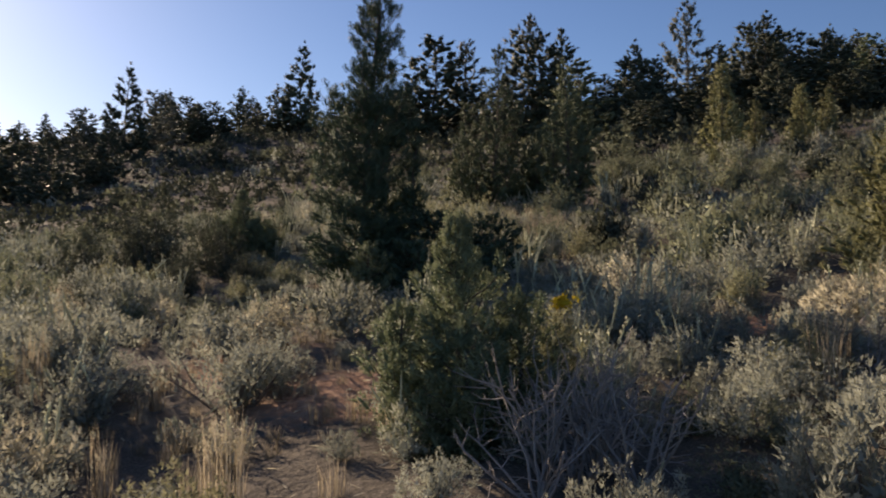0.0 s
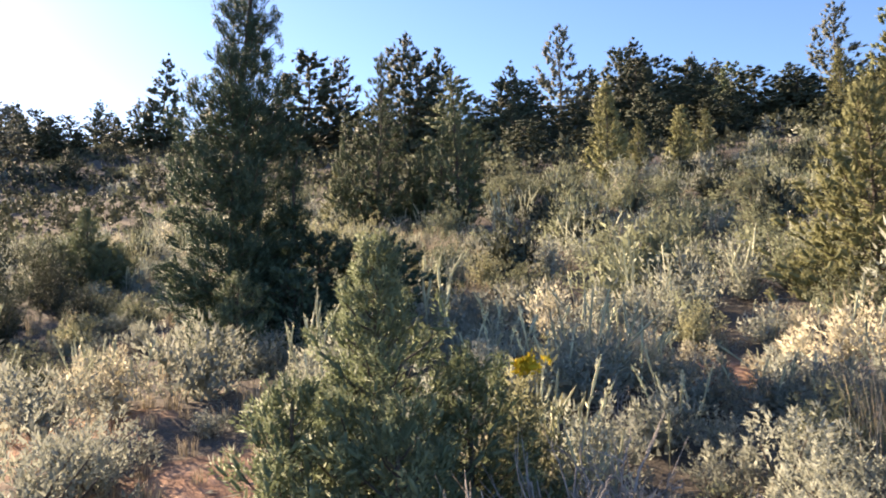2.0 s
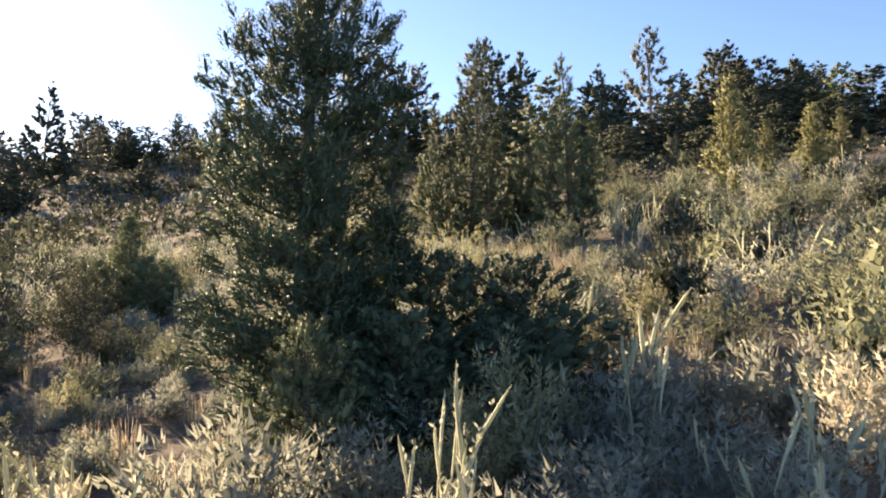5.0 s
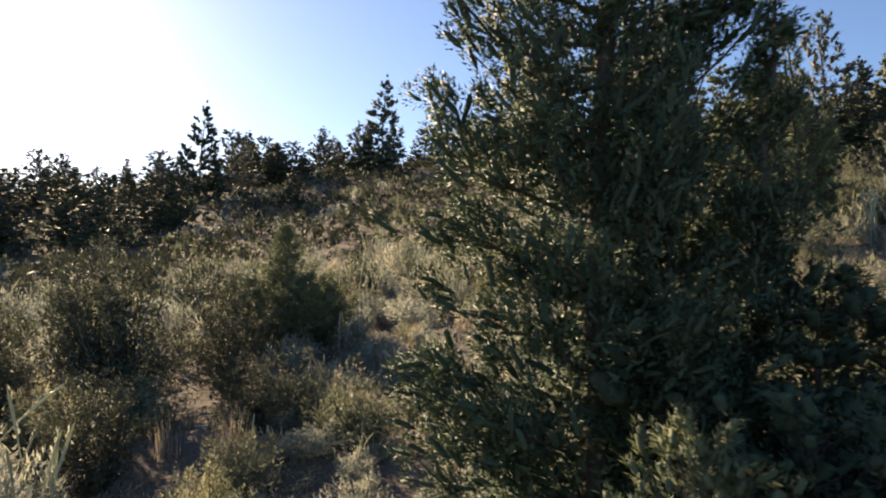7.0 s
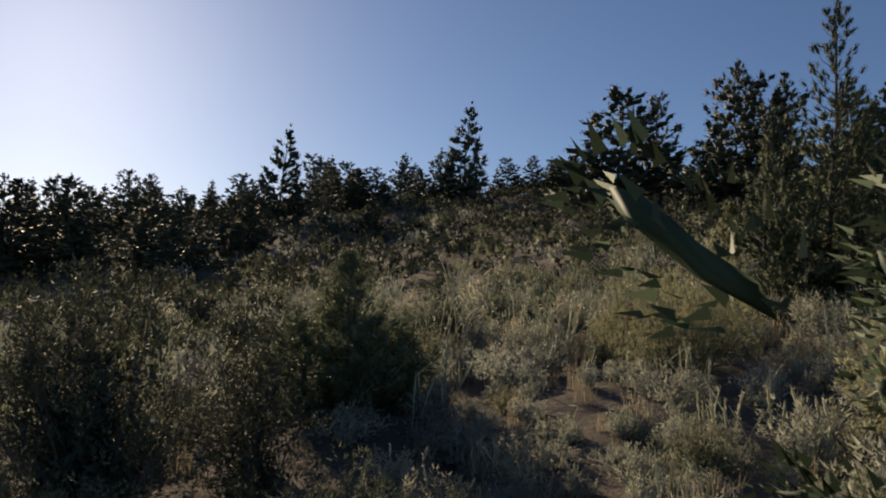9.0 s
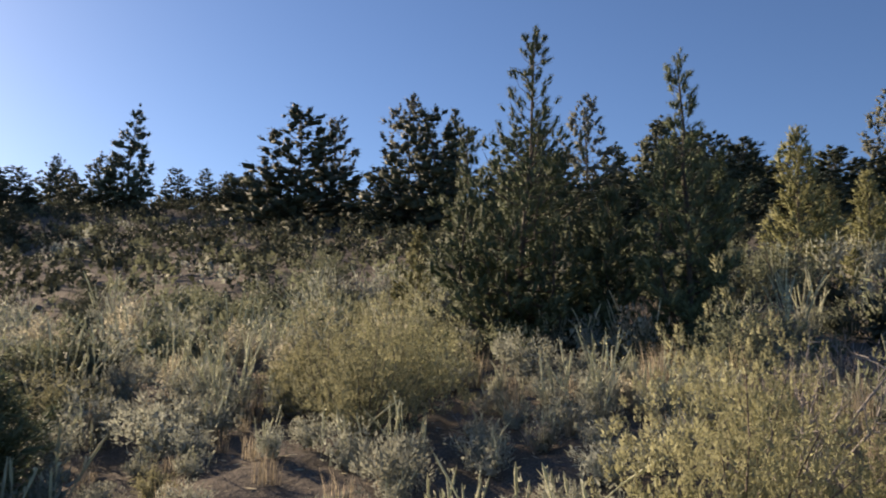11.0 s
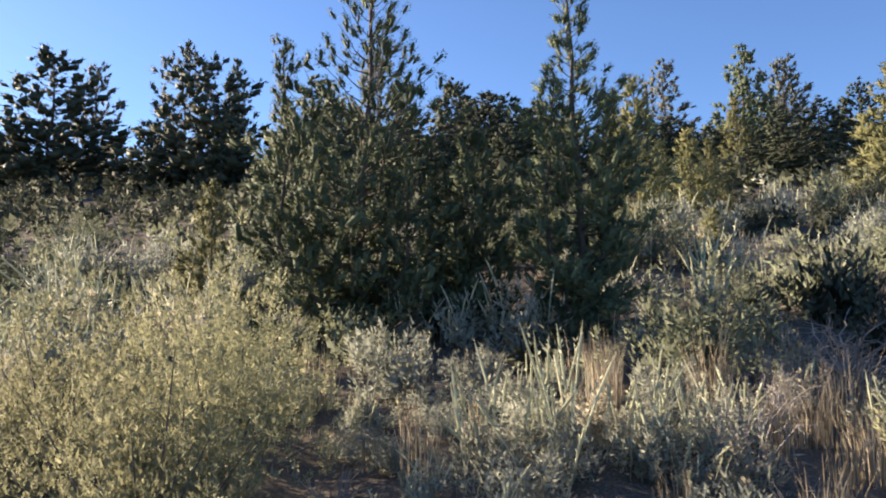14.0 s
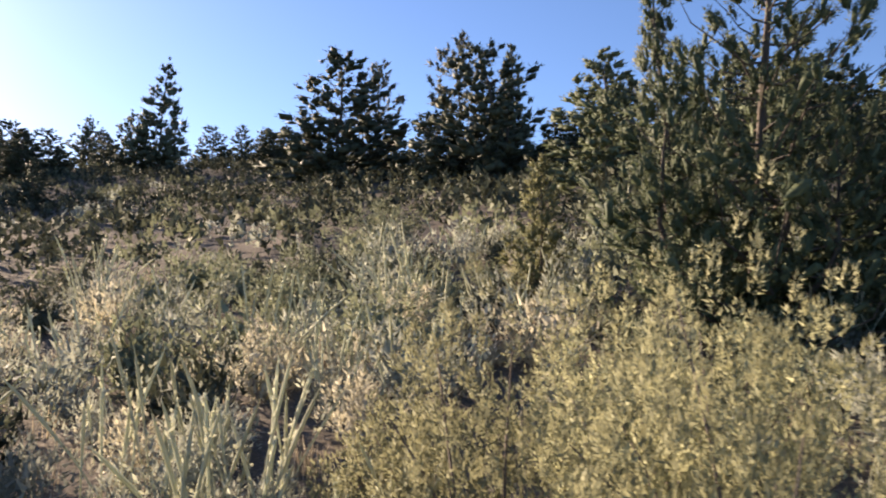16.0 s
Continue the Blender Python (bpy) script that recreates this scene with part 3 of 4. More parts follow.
# a second row, added to darken the slope where tree shade lies
for k in range(12):
    CREST += "|%s %.1f %.1f %.1f %.1f" % (("dense", "round", "narrow")[k % 3], 9 + 1.8 * k + spin.uniform(-0.9, 0.9), 47 - 0.7 * k + spin.uniform(-3, 3), spin.uniform(1.6, 2.7), spin.uniform(1.8, 2.8))
for item in CREST.replace("\n", "|").split("|"):
    shape, x, y, hh, ww = item.split()
    x, y, hh, ww = float(x), float(y), float(hh), float(ww)
    stand_tree(FAR[shape], x, y, ww / 2 / HALF[shape], hh / 8.0, spin.uniform(0, 6.28), FAR_LABELS[shape], "junipers along the crest", sink=0.15)


# ---------------------------------------------------------------- shrubs and grass
def shrub_soups(seed, h, r, tips, leaves, leaf, stalks=0, kind="sage", stalk_h=0.28, wood=True):
    """A low shrub: bent woody stems, leaf tufts at the twig ends, upright seed stalks above them."""
    rng = np.random.default_rng(seed)
    stem, green, spikes = Soup(), Soup(), []
    az = rng.uniform(0, 6.283, tips)
    ring = np.sqrt(rng.uniform(0, 1, tips))
    bunch = rng.integers(0, {"sage": 15, "olive": 20, "rabbit": 30}[kind], tips)      # boughs, with gaps between them
    az = np.where(bunch > 2, az[bunch] + rng.normal(size=tips) * 0.16 / np.maximum(ring[bunch], 0.25), az) % 6.283
    ring = np.where(bunch > 2, np.clip(ring[bunch] + rng.normal(size=tips) * 0.13, 0.02, 1.0), ring)
    lobes = rng.uniform(0.65, 1.15, 7)
    rad = r * ring * lobes[(az / 6.284 * 7).astype(int)]
    z = h * (0.45 + 0.55 * np.sqrt(np.clip(1 - ring ** 2, 0, 1))) * rng.uniform(0.62, 1.08, tips)
    if kind != "sage":
        z *= np.where(rng.uniform(0, 1, tips) < 0.2, rng.uniform(1.0, 1.16, tips), rng.uniform(0.78, 1.02, tips))
        rad = rad * rng.uniform(0.8, 1.15, tips)
    z *= np.where(bunch > 2, rng.uniform(0.78, 1.15, tips)[bunch], 1.0)
    low = rng.uniform(0, 1, tips) < (0.25 if kind == "sage" else 0.42)
    z = np.where(low, z * rng.uniform(0.35, 0.8, tips), z)
    tip = np.column_stack([rad * np.cos(az), rad * np.sin(az), z])
    root = np.column_stack([tip[:, :2] * 0.12, np.full(tips, -0.03)]) + rng.normal(size=(tips, 3)) * [0.02, 0.02, 0]
    if wood:
        count = min(tips, 15 if leaves > 13 else 4)
        stems(stem, root[:count], tip[:count], 0.007 + 0.006 * h, 0.0025, 0.05 * r, rng)
    way = unit(tip - root)
    way = unit(way * 0.7 + [0, 0, 0.75] + rng.normal(size=(tips, 3)) * (0.22 if kind == "sage" else 0.4))
    tall = leaf * (1.8 if not wood else 3.0 if kind == "sage" else 3.8) * rng.uniform(0.6, 1.25, tips)
    tall = np.minimum(tall, 0.8 * h)
    aside = unit(tip * [1, 1, 0.8] - [0, 0, 0.2 * h])
    start = tip - way * (tall * 0.6)[:, None]
    start[:, 2] = np.maximum(start[:, 2], 0.01)
    plumes(green, start, way, tall, tall * (0.26 if kind == "sage" else 0.34), leaves, leaf, rng, aside, slim=0.75 if not wood else 0.3 if kind == "sage" else 0.36)
    if not wood:
        return stem, green, spikes
    inside = 4 if kind == "sage" else 6
    deep = np.repeat(tip, inside, 0) * [0.85, 0.85, 1.0] * rng.uniform(0.2, 0.86, (tips * inside, 1)) + rng.normal(size=(tips * inside, 3)) * leaf * 0.7
    deep[:, 2] = np.maximum(deep[:, 2], 0.01)
    big = leaf * (1.4 if kind == "sage" else 1.9) * rng.uniform(0.7, 1.3, len(deep))
    blades(green, deep, unit(rng.normal(size=deep.shape) * 0.6 + [0, 0, 0.8]), big, big * 0.42, rng, unit(deep * [1, 1, 0.8] + [0, 0, 0.01]))
    if stalks:
        pick = rng.choice(tips, stalks, replace=stalks > tips)
        p = tip[pick] + rng.normal(size=(stalks, 3)) * 0.03
        up = unit(np.array([0, 0, 1.0]) + rng.normal(size=(stalks, 3)) * 0.2 + (p * [1, 1, 0]) * 0.6)
        hh = stalk_h * rng.uniform(0.55, 1.25, stalks)
        for q, d, s in zip(p, up, hh):
            f = np.array([-0.35, 0.3, 0.65, 0.9, 1.05])
            spikes.append(Soup())
            bow = np.column_stack([f ** 2 * s * 0.14 * d[0] / 0.2, f ** 2 * s * 0.14 * d[1] / 0.2, np.zeros(5)]) * 0.35
            tube(spikes[-1], q + d * (f * s)[:, None] + bow, np.array([0.002, 0.0045, 0.009, 0.007, 0.001]), 4 if leaves > 9 else 3)
            nb = 12 if leaves > 9 else 4
            ear = unit(d * 0.9 + rng.normal(size=(nb, 3)) * 0.4)
            kites(spikes[-1], q + d * (rng.uniform(0.2, 1.0, nb) * s)[:, None], ear, rng.uniform(0.02, 0.042, nb), rng.uniform(0.009, 0.016, nb), rng, unit(ear - d * 0.8))
    return stem, green, spikes


def grass_soup(seed, count, h, spread, lean=0.3, width=0.006):
    rng = np.random.default_rng(seed)
    s = Soup()
    az = rng.uniform(0, 6.283, count)
    base = np.column_stack([np.cos(az), np.sin(az), np.zeros(count)]) * (spread * np.sqrt(rng.uniform(0, 1, count)))[:, None]
    out = unit(base + rng.normal(size=(count, 3)) * [spread, spread, 0] * 0.6)
    ln = h * rng.uniform(0.45, 1.15, count)
    up = np.array([0, 0, 1.0])
    mid = base + (up + out * lean * 0.4 * rng.uniform(0, 1, (count, 1))) * (ln * 0.55)[:, None]
    end = mid + (up * 0.8 + out * lean * rng.uniform(0.2, 1.8, (count, 1))) * (ln * 0.5)[:, None]
    half = unit(np.cross(out, rng.normal(size=(count, 3)))) * width * 0.5
    half[:, 2] *= 0.2
    v = np.stack([base - half, base + half, mid + half * 0.8, mid - half * 0.8, end], 1).reshape(-1, 3)
    k = np.arange(count)[:, None] * 5
    s.add(v, np.concatenate([k + [0, 1, 2], k + [0, 2, 3], k + [3, 2, 4]], 1).reshape(-1, 3), 0, np.repeat(unit(out + up * 0.7), 5, 0))
    return s


def twig_soup(seed, h, r, main=9, forks=4):
    """Leafless branching twigs, limb by limb."""
    rng = np.random.default_rng(seed)
    limbs = []
    for i in range(main):
        s = Soup()
        limbs.append(s)
        az, out = rng.uniform(0, 6.283), rng.uniform(0.2, 1.0) * r
        end = np.array([math.cos(az) * out, math.sin(az) * out, h * rng.uniform(0.5, 0.9)])
        f = np.linspace(0, 1, 5)[:, None]
        line = end * f + rng.normal(size=(5, 3)) * 0.02 * f + np.array([0, 0, -0.03])
        tube(s, line, np.linspace(0.009, 0.003, 5), 4)
        for j in range(forks * 2):
            at = rng.uniform(0.35, 1.0)
            p = np.array([np.interp(at, f[:, 0], line[:, c]) for c in range(3)])
            d = unit(end * 0.6 + rng.normal(size=3) * 0.5 * h + np.array([0, 0, 0.3 * h])) * rng.uniform(0.12, 0.32) * h
            g = np.linspace(0, 1, 4)[:, None]
            tube(s, p + d * g + rng.normal(size=(4, 3)) * 0.012 * g, np.linspace(0.004, 0.0012, 4), 3)
            for m in range(1):
                e = unit(d + rng.normal(size=3) * 0.5 * np.linalg.norm(d)) * rng.uniform(0.06, 0.14)
                tube(s, p + d * 0.6 + e * g, np.linspace(0.0025, 0.0008, 4), 3)
    return limbs


KINDS = {}


def shrub_kind(key, leaf_mat, wood_mat, seeds, stalk_label="", **kw):
    KINDS[key] = []
    for seed in seeds:
        stem, green, spikes = shrub_soups(seed, **kw)
        KINDS[key].append([("stem", stem.mesh("stem", wood_mat)), ("foliage", green.mesh("foliage", leaf_mat))]
                          + [("seed_stalk", one.mesh("seed_stalk", SPIKE)) for one in spikes])


def plant(key, x, y, scale=1.0, turn=0.0, label="", group="", name="sagebrush", variant=0, tall=1.0, category="shrub"):
    if key == "sage" and y < 7.2 and abs(x) < 4:
        key = "sage_fine"
    root = new(name)
    root.empty_display_size = 0.1
    root.location, root.rotation_euler, root.scale = (x, y, lift(x, y)), (0, 0, turn), (scale, scale, scale * tall)
    for pname, me in KINDS[key][variant % len(KINDS[key])]:
        made = part(pname, me, root)
        if pname == "stem":
            tagged(made, kind="stuff")
    return tagged(root, label, category, group)


shrub_kind("sage", SAGE, TWIG, (101, 102, 103), h=0.4, r=0.36, tips=100, leaves=11, leaf=0.045)
shrub_kind("sage_fine", SAGE, TWIG, (105, 106, 107), h=0.4, r=0.36, tips=130, leaves=22, leaf=0.028)
shrub_kind("sage_spiked", SAGE, TWIG, (111, 112, 113), h=0.36, r=0.3, tips=92, leaves=10, leaf=0.042, stalks=9, stalk_h=0.27)
shrub_kind("spiky", SAGE, TWIG, (117, 118, 119), h=0.34, r=0.26, tips=90, leaves=16, leaf=0.032, stalks=15, stalk_h=0.46)
shrub_kind("olive", OLIVE, TWIG, (121, 122), h=0.8, r=0.6, tips=140, leaves=20, leaf=0.041, kind="rabbit")
shrub_kind("rabbit", RABBIT, TWIG, (131, 132, 133), h=1.0, r=0.7, tips=430, leaves=46, leaf=0.02, kind="rabbit")
shrub_kind("rabbit_small", RABBIT, TWIG, (141, 142), h=0.46, r=0.3, tips=120, leaves=24, leaf=0.03, kind="rabbit")
shrub_kind("pale", STALK, GREY_WOOD, (151, 152), h=0.38, r=0.3, tips=96, leaves=13, leaf=0.036, stalks=6, stalk_h=0.2)
shrub_kind("dark", SHADED_SHRUB, TWIG, (161,), h=1.6, r=0.75, tips=280, leaves=28, leaf=0.04, kind="rabbit")
for key, seeds, args in (("tuft", (171, 172, 173), (80, 0.28, 0.1)), ("tall_grass", (175, 176), (90, 0.55, 0.12, 0.22))):
    KINDS[key] = [[("foliage", grass_soup(s, *args).mesh("foliage", STRAW))] for s in seeds]
KINDS["twigs"] = [[("branch", one.mesh("branch", GREY_WOOD)) for one in twig_soup(s, 0.62, 0.42, 9, 3)] for s in (181, 182)]

LABELS = {
    "sage": "low grey-green sagebrush with woody stems", "sage_spiked": "grey-green sagebrush with pale upright seed stalks", "spiky": "grey-green sagebrush with many tall cream seed stalks",
    "olive": "rounded olive-green shrub on the dry slope", "rabbit": "large sunlit yellow-green rabbitbrush", "rabbit_small": "small yellow-green rabbitbrush in dry soil",
    "pale": "bleached cream-coloured shrub with thin dry stalks", "dark": "tall dark twiggy shrub against the light",
    "tuft": "tuft of short straw-coloured dry grass", "tall_grass": "clump of tall tan dry grass", "twigs": "leafless grey dead shrub with forked twigs"}
NAMES = {"sage": "sagebrush", "sage_spiked": "sagebrush", "spiky": "sagebrush", "olive": "olive_shrub", "rabbit": "rabbitbrush", "rabbit_small": "rabbitbrush", "pale": "bleached_shrub",
         "dark": "twiggy_shrub", "tuft": "grass_tuft", "tall_grass": "grass_clump", "twigs": "dead_shrub"}
CATEGORY = {"tuft": "grass", "tall_grass": "grass"}

# the plants that stand out, one by one: kind, x, y, scale, height factor
# the small dark shrubs near (-3, 12) stand in for shade on the ground
MARKED = """twigs 0.95 4.7 1.3 1|olive 5.1 25.3 1.50 0.95|olive 6.2 24.4 1.41 0.95|olive 6.6 20.0 1.50 0.95|olive 4.5 12.3 0.88 0.95|olive 9.1 19.3 1.31 0.95|olive 5.4 11.2 1.04 0.95|olive 1.0 24.2 1.50 0.95|olive 6.8 35.3 1.50 0.95|olive 2.4 19.2 1.16 0.95|olive -1.5 32.7 1.50 0.95|olive 8.2 21.6 1.14 0.95|olive 4.2 17.0 0.82 0.95|olive 6.9 14.7 0.86 0.95|dark -11.4 38.2 0.90 0.55|dark -6.2 29.6 0.90 0.55|dark -4.1 17.7 0.90 0.55|twigs 1.05 4.8 0.9 1.5|twigs 0.8 4.6 0.8 1.5|twigs 1.2 4.75 0.85 1.45|spiky -1.05 15.7 0.75 1|spiky -4.2 20.6 1.2 1|spiky -3.0 20.2 1.1 1|rabbit_small -5.0 13.9 1.1 1|spiky -2.55 19.7 1.0 1|spiky -1.2 17.3 0.6 1|spiky 1.25 12.6 1.0 1|spiky -2.7 22.8 1.3 0.9|spiky -1.6 24.0 1.4 0.9|spiky -2.2 21.8 1.0 1|spiky -5.6 28.3 1.5 0.9|spiky 0.0 8.4 0.9 1|spiky -1.6 8.7 0.9 0.9|spiky 1.9 7.6 1.0 0.9|spiky 3.0 9.8 1.2 1|spiky 1.4 22.0 0.9 1|spiky 3.8 20.5 1.2 0.9|spiky 4.6 21.4 1.2 0.9|spiky 5.2 20.3 1.1 1|spiky 6.1 24.4 1.4 0.9|twigs 1.25 4.55 1.15 1|twigs 0.75 4.35 1.1 0.9|twigs 1.1 5.0 1.1 0.95|sage 1.45 6.3 1.0 0.9|sage_spiked 1.9 6.6 1.0 0.9|sage 2.25 5.8 1.1 0.8|sage 2.55 5.3 1.0 0.7|olive 1.7 5.25 0.42 0.8|twigs 3.35 6.6 1.1 0.8|twigs 3.0 6.0 1.0 0.7|sage_spiked 1.4 7.4 1.1 1|sage 1.75 7.5 1.2 0.9|sage -1.15 6.95 1.2 0.8|sage -1.75 7.9 1.25 0.9|sage_spiked -0.05 5.85 0.8 0.8|sage 0.75 6.9 1.1 1|sage_spiked 0.75 4.9 0.6 0.7|sage 2.9 4.9 1.0 0.7|pale 0.98 5.95 0.95 1.1|sage_spiked 1.35 6.0 1.0 1.1|sage_spiked 0.11 5.1 0.8 0.9|sage -1.3 6.5 1.4 1
sage_spiked 0.0 7.4 1.0 1.1|pale -1.35 8.2 1.15 1|sage -0.8 8.5 1.3 1|olive 3.75 12.8 1.05 1|pale 2.1 7.75 1.0 1.1|sage_spiked 2.05 8.5 1.1 1|pale 2.0 9.1 1.1 1.1
pale 3.6 7.5 1.2 1|pale 4.2 7.9 1.3 1|olive 1.6 4.2 0.4 0.7|olive 1.95 4.75 0.42 0.7|rabbit_small 2.6 6.0 0.9 1|sage 2.9 6.6 1.1 0.8|twigs 3.3 7.0 0.9 0.7
sage_spiked 1.8 13.9 1.0 0.9|rabbit_small -4.25 12.75 1.1 0.9|rabbit_small -4.7 13.1 1.0 0.9|dark -4.9 14.6 1.0 1|dark -5.6 15.2 1.0 0.9|dark -4.3 15.4 0.8 0.9|dark -6.3 14.4 0.9 0.9|dark -3.7 14.3 0.6 0.8|dark -3.0 12.9 0.45 0.75|dark -3.5 11.8 0.5 0.75|olive -2.75 11.9 0.6 0.8|olive -3.1 13.8 0.75 0.8|olive -4.2 13.6 0.7 0.8|dark -3.9 12.5 0.5 0.7|olive -2.9 10.6 0.6 0.7|dark -4.6 11.2 0.5 0.7|dark -5.4 13.6 0.6 0.8|sage_spiked -3.2 16.4 1.1 1.1
pale -2.3 15.1 0.9 1.0|sage_spiked -2.85 20.6 1.1 1|sage_spiked -2.0 19.6 1.0 1|sage_spiked -1.55 17.5 0.8 1.1|spiky 0.3 18.35 1.0 1.05|spiky 0.55 18.15 0.95 1.0|spiky 1.0 18.0 0.8 0.9|spiky 1.3 17.9 0.7 1.0|spiky -2.5 20.2 1.0 1|spiky 1.1 6.05 0.85 0.9|spiky 1.3 5.9 0.8 0.85|spiky 0.05 5.95 0.7 0.9|spiky 3.4 18.2 0.9 1|spiky 2.6 17.8 0.7 1.1|spiky -1.5 13.9 0.6 0.9|pale 0.9 18.3 0.8 1
tall_grass 2.1 18.7 1.15 1|tall_grass 1.75 18.4 1 1|tall_grass 2.3 18.1 1 0.9|tall_grass 2.0 17.5 1 0.8|twigs 3.6 18.95 1.4 0.6|twigs 3.3 18.7 1.1 0.7|pale -2.8 14.6 0.8 0.9|pale -3.1 15.1 0.8 0.9
rabbit -1.4 18.3 0.8 1.3|rabbit -0.95 18.95 0.9 1.2|rabbit -1.6 19.3 0.95 1.2|rabbit -0.85 19.85 1.0 1.15|rabbit 0.1 15.3 0.9 1.25|rabbit 0.7 15.95 0.8 1.25|rabbit 0.95 14.9 0.75 1.0|twigs 0.65 15.7 1.2 1.7
pale -2.7 22.4 1.2 1.1|pale -1.5 23.6 1.3 1.1|pale -2.05 21.2 1.0 1|twigs 0.05 19.3 0.7 0.5|twigs 0.8 16.5 1.0 0.8|sage_spiked 0.9 17.9 0.7 1.1|sage_spiked -0.1 17.6 0.6 1.1|pale 1.2 17.6 0.65 1|tall_grass 1.9 17.0 1 0.9|tall_grass 2.5 17.6 1 0.9|tall_grass 1.3 18.8 0.9 0.9|tall_grass 1.5 16.9 0.9 0.8|tall_grass 2.2 17.3 1.1 0.9|tall_grass 2.7 18.2 1.1 0.9|tuft 1.2 17.1 1.2 1|tuft 1.7 17.4 1.2 1|tuft 2.0 17.9 1.2 1|pale 2.4 18.4 0.8 1|sage_spiked -0.6 17.2 0.6 1|sage_spiked 1.6 18.0 0.7 1.1|olive 5.6 26.5 1.0 1.1|olive -2.6 25.6 1.1 1|olive 2.4 12.2 0.8 0.9|olive 5.2 14.2 1.0 1
sage 2.4 7.2 0.9 0.9|sage_spiked 2.8 6.9 0.9 0.9|sage 3.1 7.3 0.8 0.9|pale 2.6 7.7 0.7 0.9|sage 3.4 6.9 0.9 0.8|sage_spiked 4.4 10.4 1.2 1|sage 3.6 10.2 1.3 1|olive 4.6 8.9 0.7 0.8|rabbit_small 0.1 9.1 0.8 1|olive -2.5 9.9 0.55 0.7|olive 6.5 17.5 1.1 1.0|olive -4.6 22.0 1.1 0.9"""
vary = np.random.default_rng(21)
taken = []
for n, item in enumerate(MARKED.replace("\n", "|").split("|")):
    key, x, y, sc, tall = item.split()
    x, y, sc, tall = float(x), float(y), float(sc), float(tall)
    plant(key, x, y, sc, vary.uniform(0, 6.28), LABELS[key], NAMES[key] + " plants", NAMES[key], n, tall, CATEGORY.get(key, "shrub"))
    taken.append((x, y, {"rabbit": 0.75, "dark": 0.8, "olive": 0.5}.get(key, 0.28) * sc))
for x, y, rad in ((-0.95, 10.75, 0.4), (1.03, 22.7, 0.5), (2.9, 21.3, 0.4), (5.75, 10.1, 0.6), (0.42, 5.5, 0.42), (-4.15, 17.0, 0.6), (-0.4, 6.5, 0.42), (-1.45, 7.7, 0.4), (3.1, 8.0, 0.35),
                  (-0.72, 9.75, 0.2), (0.05, 11.1, 0.4), (0.55, 11.6, 0.4), (0.5, 17.0, 1.0), (1.7, 17.5, 0.9), (-0.5, 16.9, 0.5), (1.15, 5.85, 0.35), (1.0, 4.5, 0.45)):
    taken.append((x, y, rad))

# yellow flowers on the bleached bush
flowers = Soup()
frng = np.random.default_rng(77)
fc = frng.normal(size=(22, 3)) * [0.018, 0.018, 0.009] + [0.02, -0.04, 0.6]
fb = np.repeat(fc, 14, 0) + frng.normal(size=(308, 3)) * 0.006
kites(flowers, fb, unit(frng.normal(size=(308, 3)) + [0, 0, 1.0]), frng.uniform(0.018, 0.032, 308), frng.uniform(0.009, 0.014, 308), frng, unit(fb - [0, 0, 0.5]))
shrub_kind("bloom_bush", RABBIT, TWIG, (145,), h=0.55, r=0.2, tips=130, leaves=30, leaf=0.024, kind="rabbit")
bush = plant("bloom_bush", 0.97, 5.78, 1.26, 0.3, "small pale rabbitbrush with a bright yellow flower head", "", "flowering_rabbitbrush", 0, 1.0)
part("flower_head", flowers.mesh("flower_head", BLOOM), bush, "bright yellow flower head")


# ---------------------------------------------------------------- scattered growth
TRAIL = np.array([(0.45, 0.0), (0.25, 2.0), (0.2, 3.6), (-0.4, 6.3), (-1.05, 7.7), (-1.6, 9.2), (-1.85, 11.3), (-2.0, 12.7), (-1.75, 14.7), (-2.1, 16.6), (-2.2, 17.2)])


def off_trail(p):
    best = np.full(len(p), 1e9)
    for a, b in zip(TRAIL[:-1], TRAIL[1:]):
        d = b - a
        s = np.clip(((p - a) @ d) / (d @ d), 0, 1)
        best = np.minimum(best, np.linalg.norm(p - (a + s[:, None] * d), axis=1))
    return best


def in_sector(p):
    x, y = p[:, 0], p[:, 1]
    return (y > 0.6) & (x > -0.85 * (y + 3) - 0.5) & (x < 1.7 * (y + 1) + 2.5)


def scatter(rng, count, x0, x1, y0, y1, gap):
    """Random places that keep a gap from each other, by a coarse grid of cells."""
    p = np.column_stack([rng.uniform(x0, x1, count), rng.uniform(y0, y1, count)])
    p = p[in_sector(p)]
    seen, keep = {}, []
    for i, (x, y) in enumerate(p):
        cx, cy = int(x // gap), int(y // gap)
        near = (q for dx in (-1, 0, 1) for dy in (-1, 0, 1) for q in seen.get((cx + dx, cy + dy), ()))
        if all((q[0] - x) ** 2 + (q[1] - y) ** 2 > gap * gap for q in near):
            seen.setdefault((cx, cy), []).append((x, y))
            keep.append(i)
    return p[keep]


def clear_of_marked(p, extra):
    ok = np.ones(len(p), bool)
    for x, y, rad in taken:
        ok &= np.hypot(p[:, 0] - x, p[:, 1] - y) > rad + extra
    return ok


srng = np.random.default_rng(33)
near = scatter(srng, 12000, -14, 24, 1.2, 30, 0.52)
near = near[clear_of_marked(near, 0.12) & (off_trail(near) > 0.1)]


def thicket(p, scale, seed):
    """Broad patches of thicker and thinner growth, 0 to 1."""
    return np.array([0.5 + 0.5 * noise.noise(Vector((x * scale, y * scale, seed))) for x, y in p])


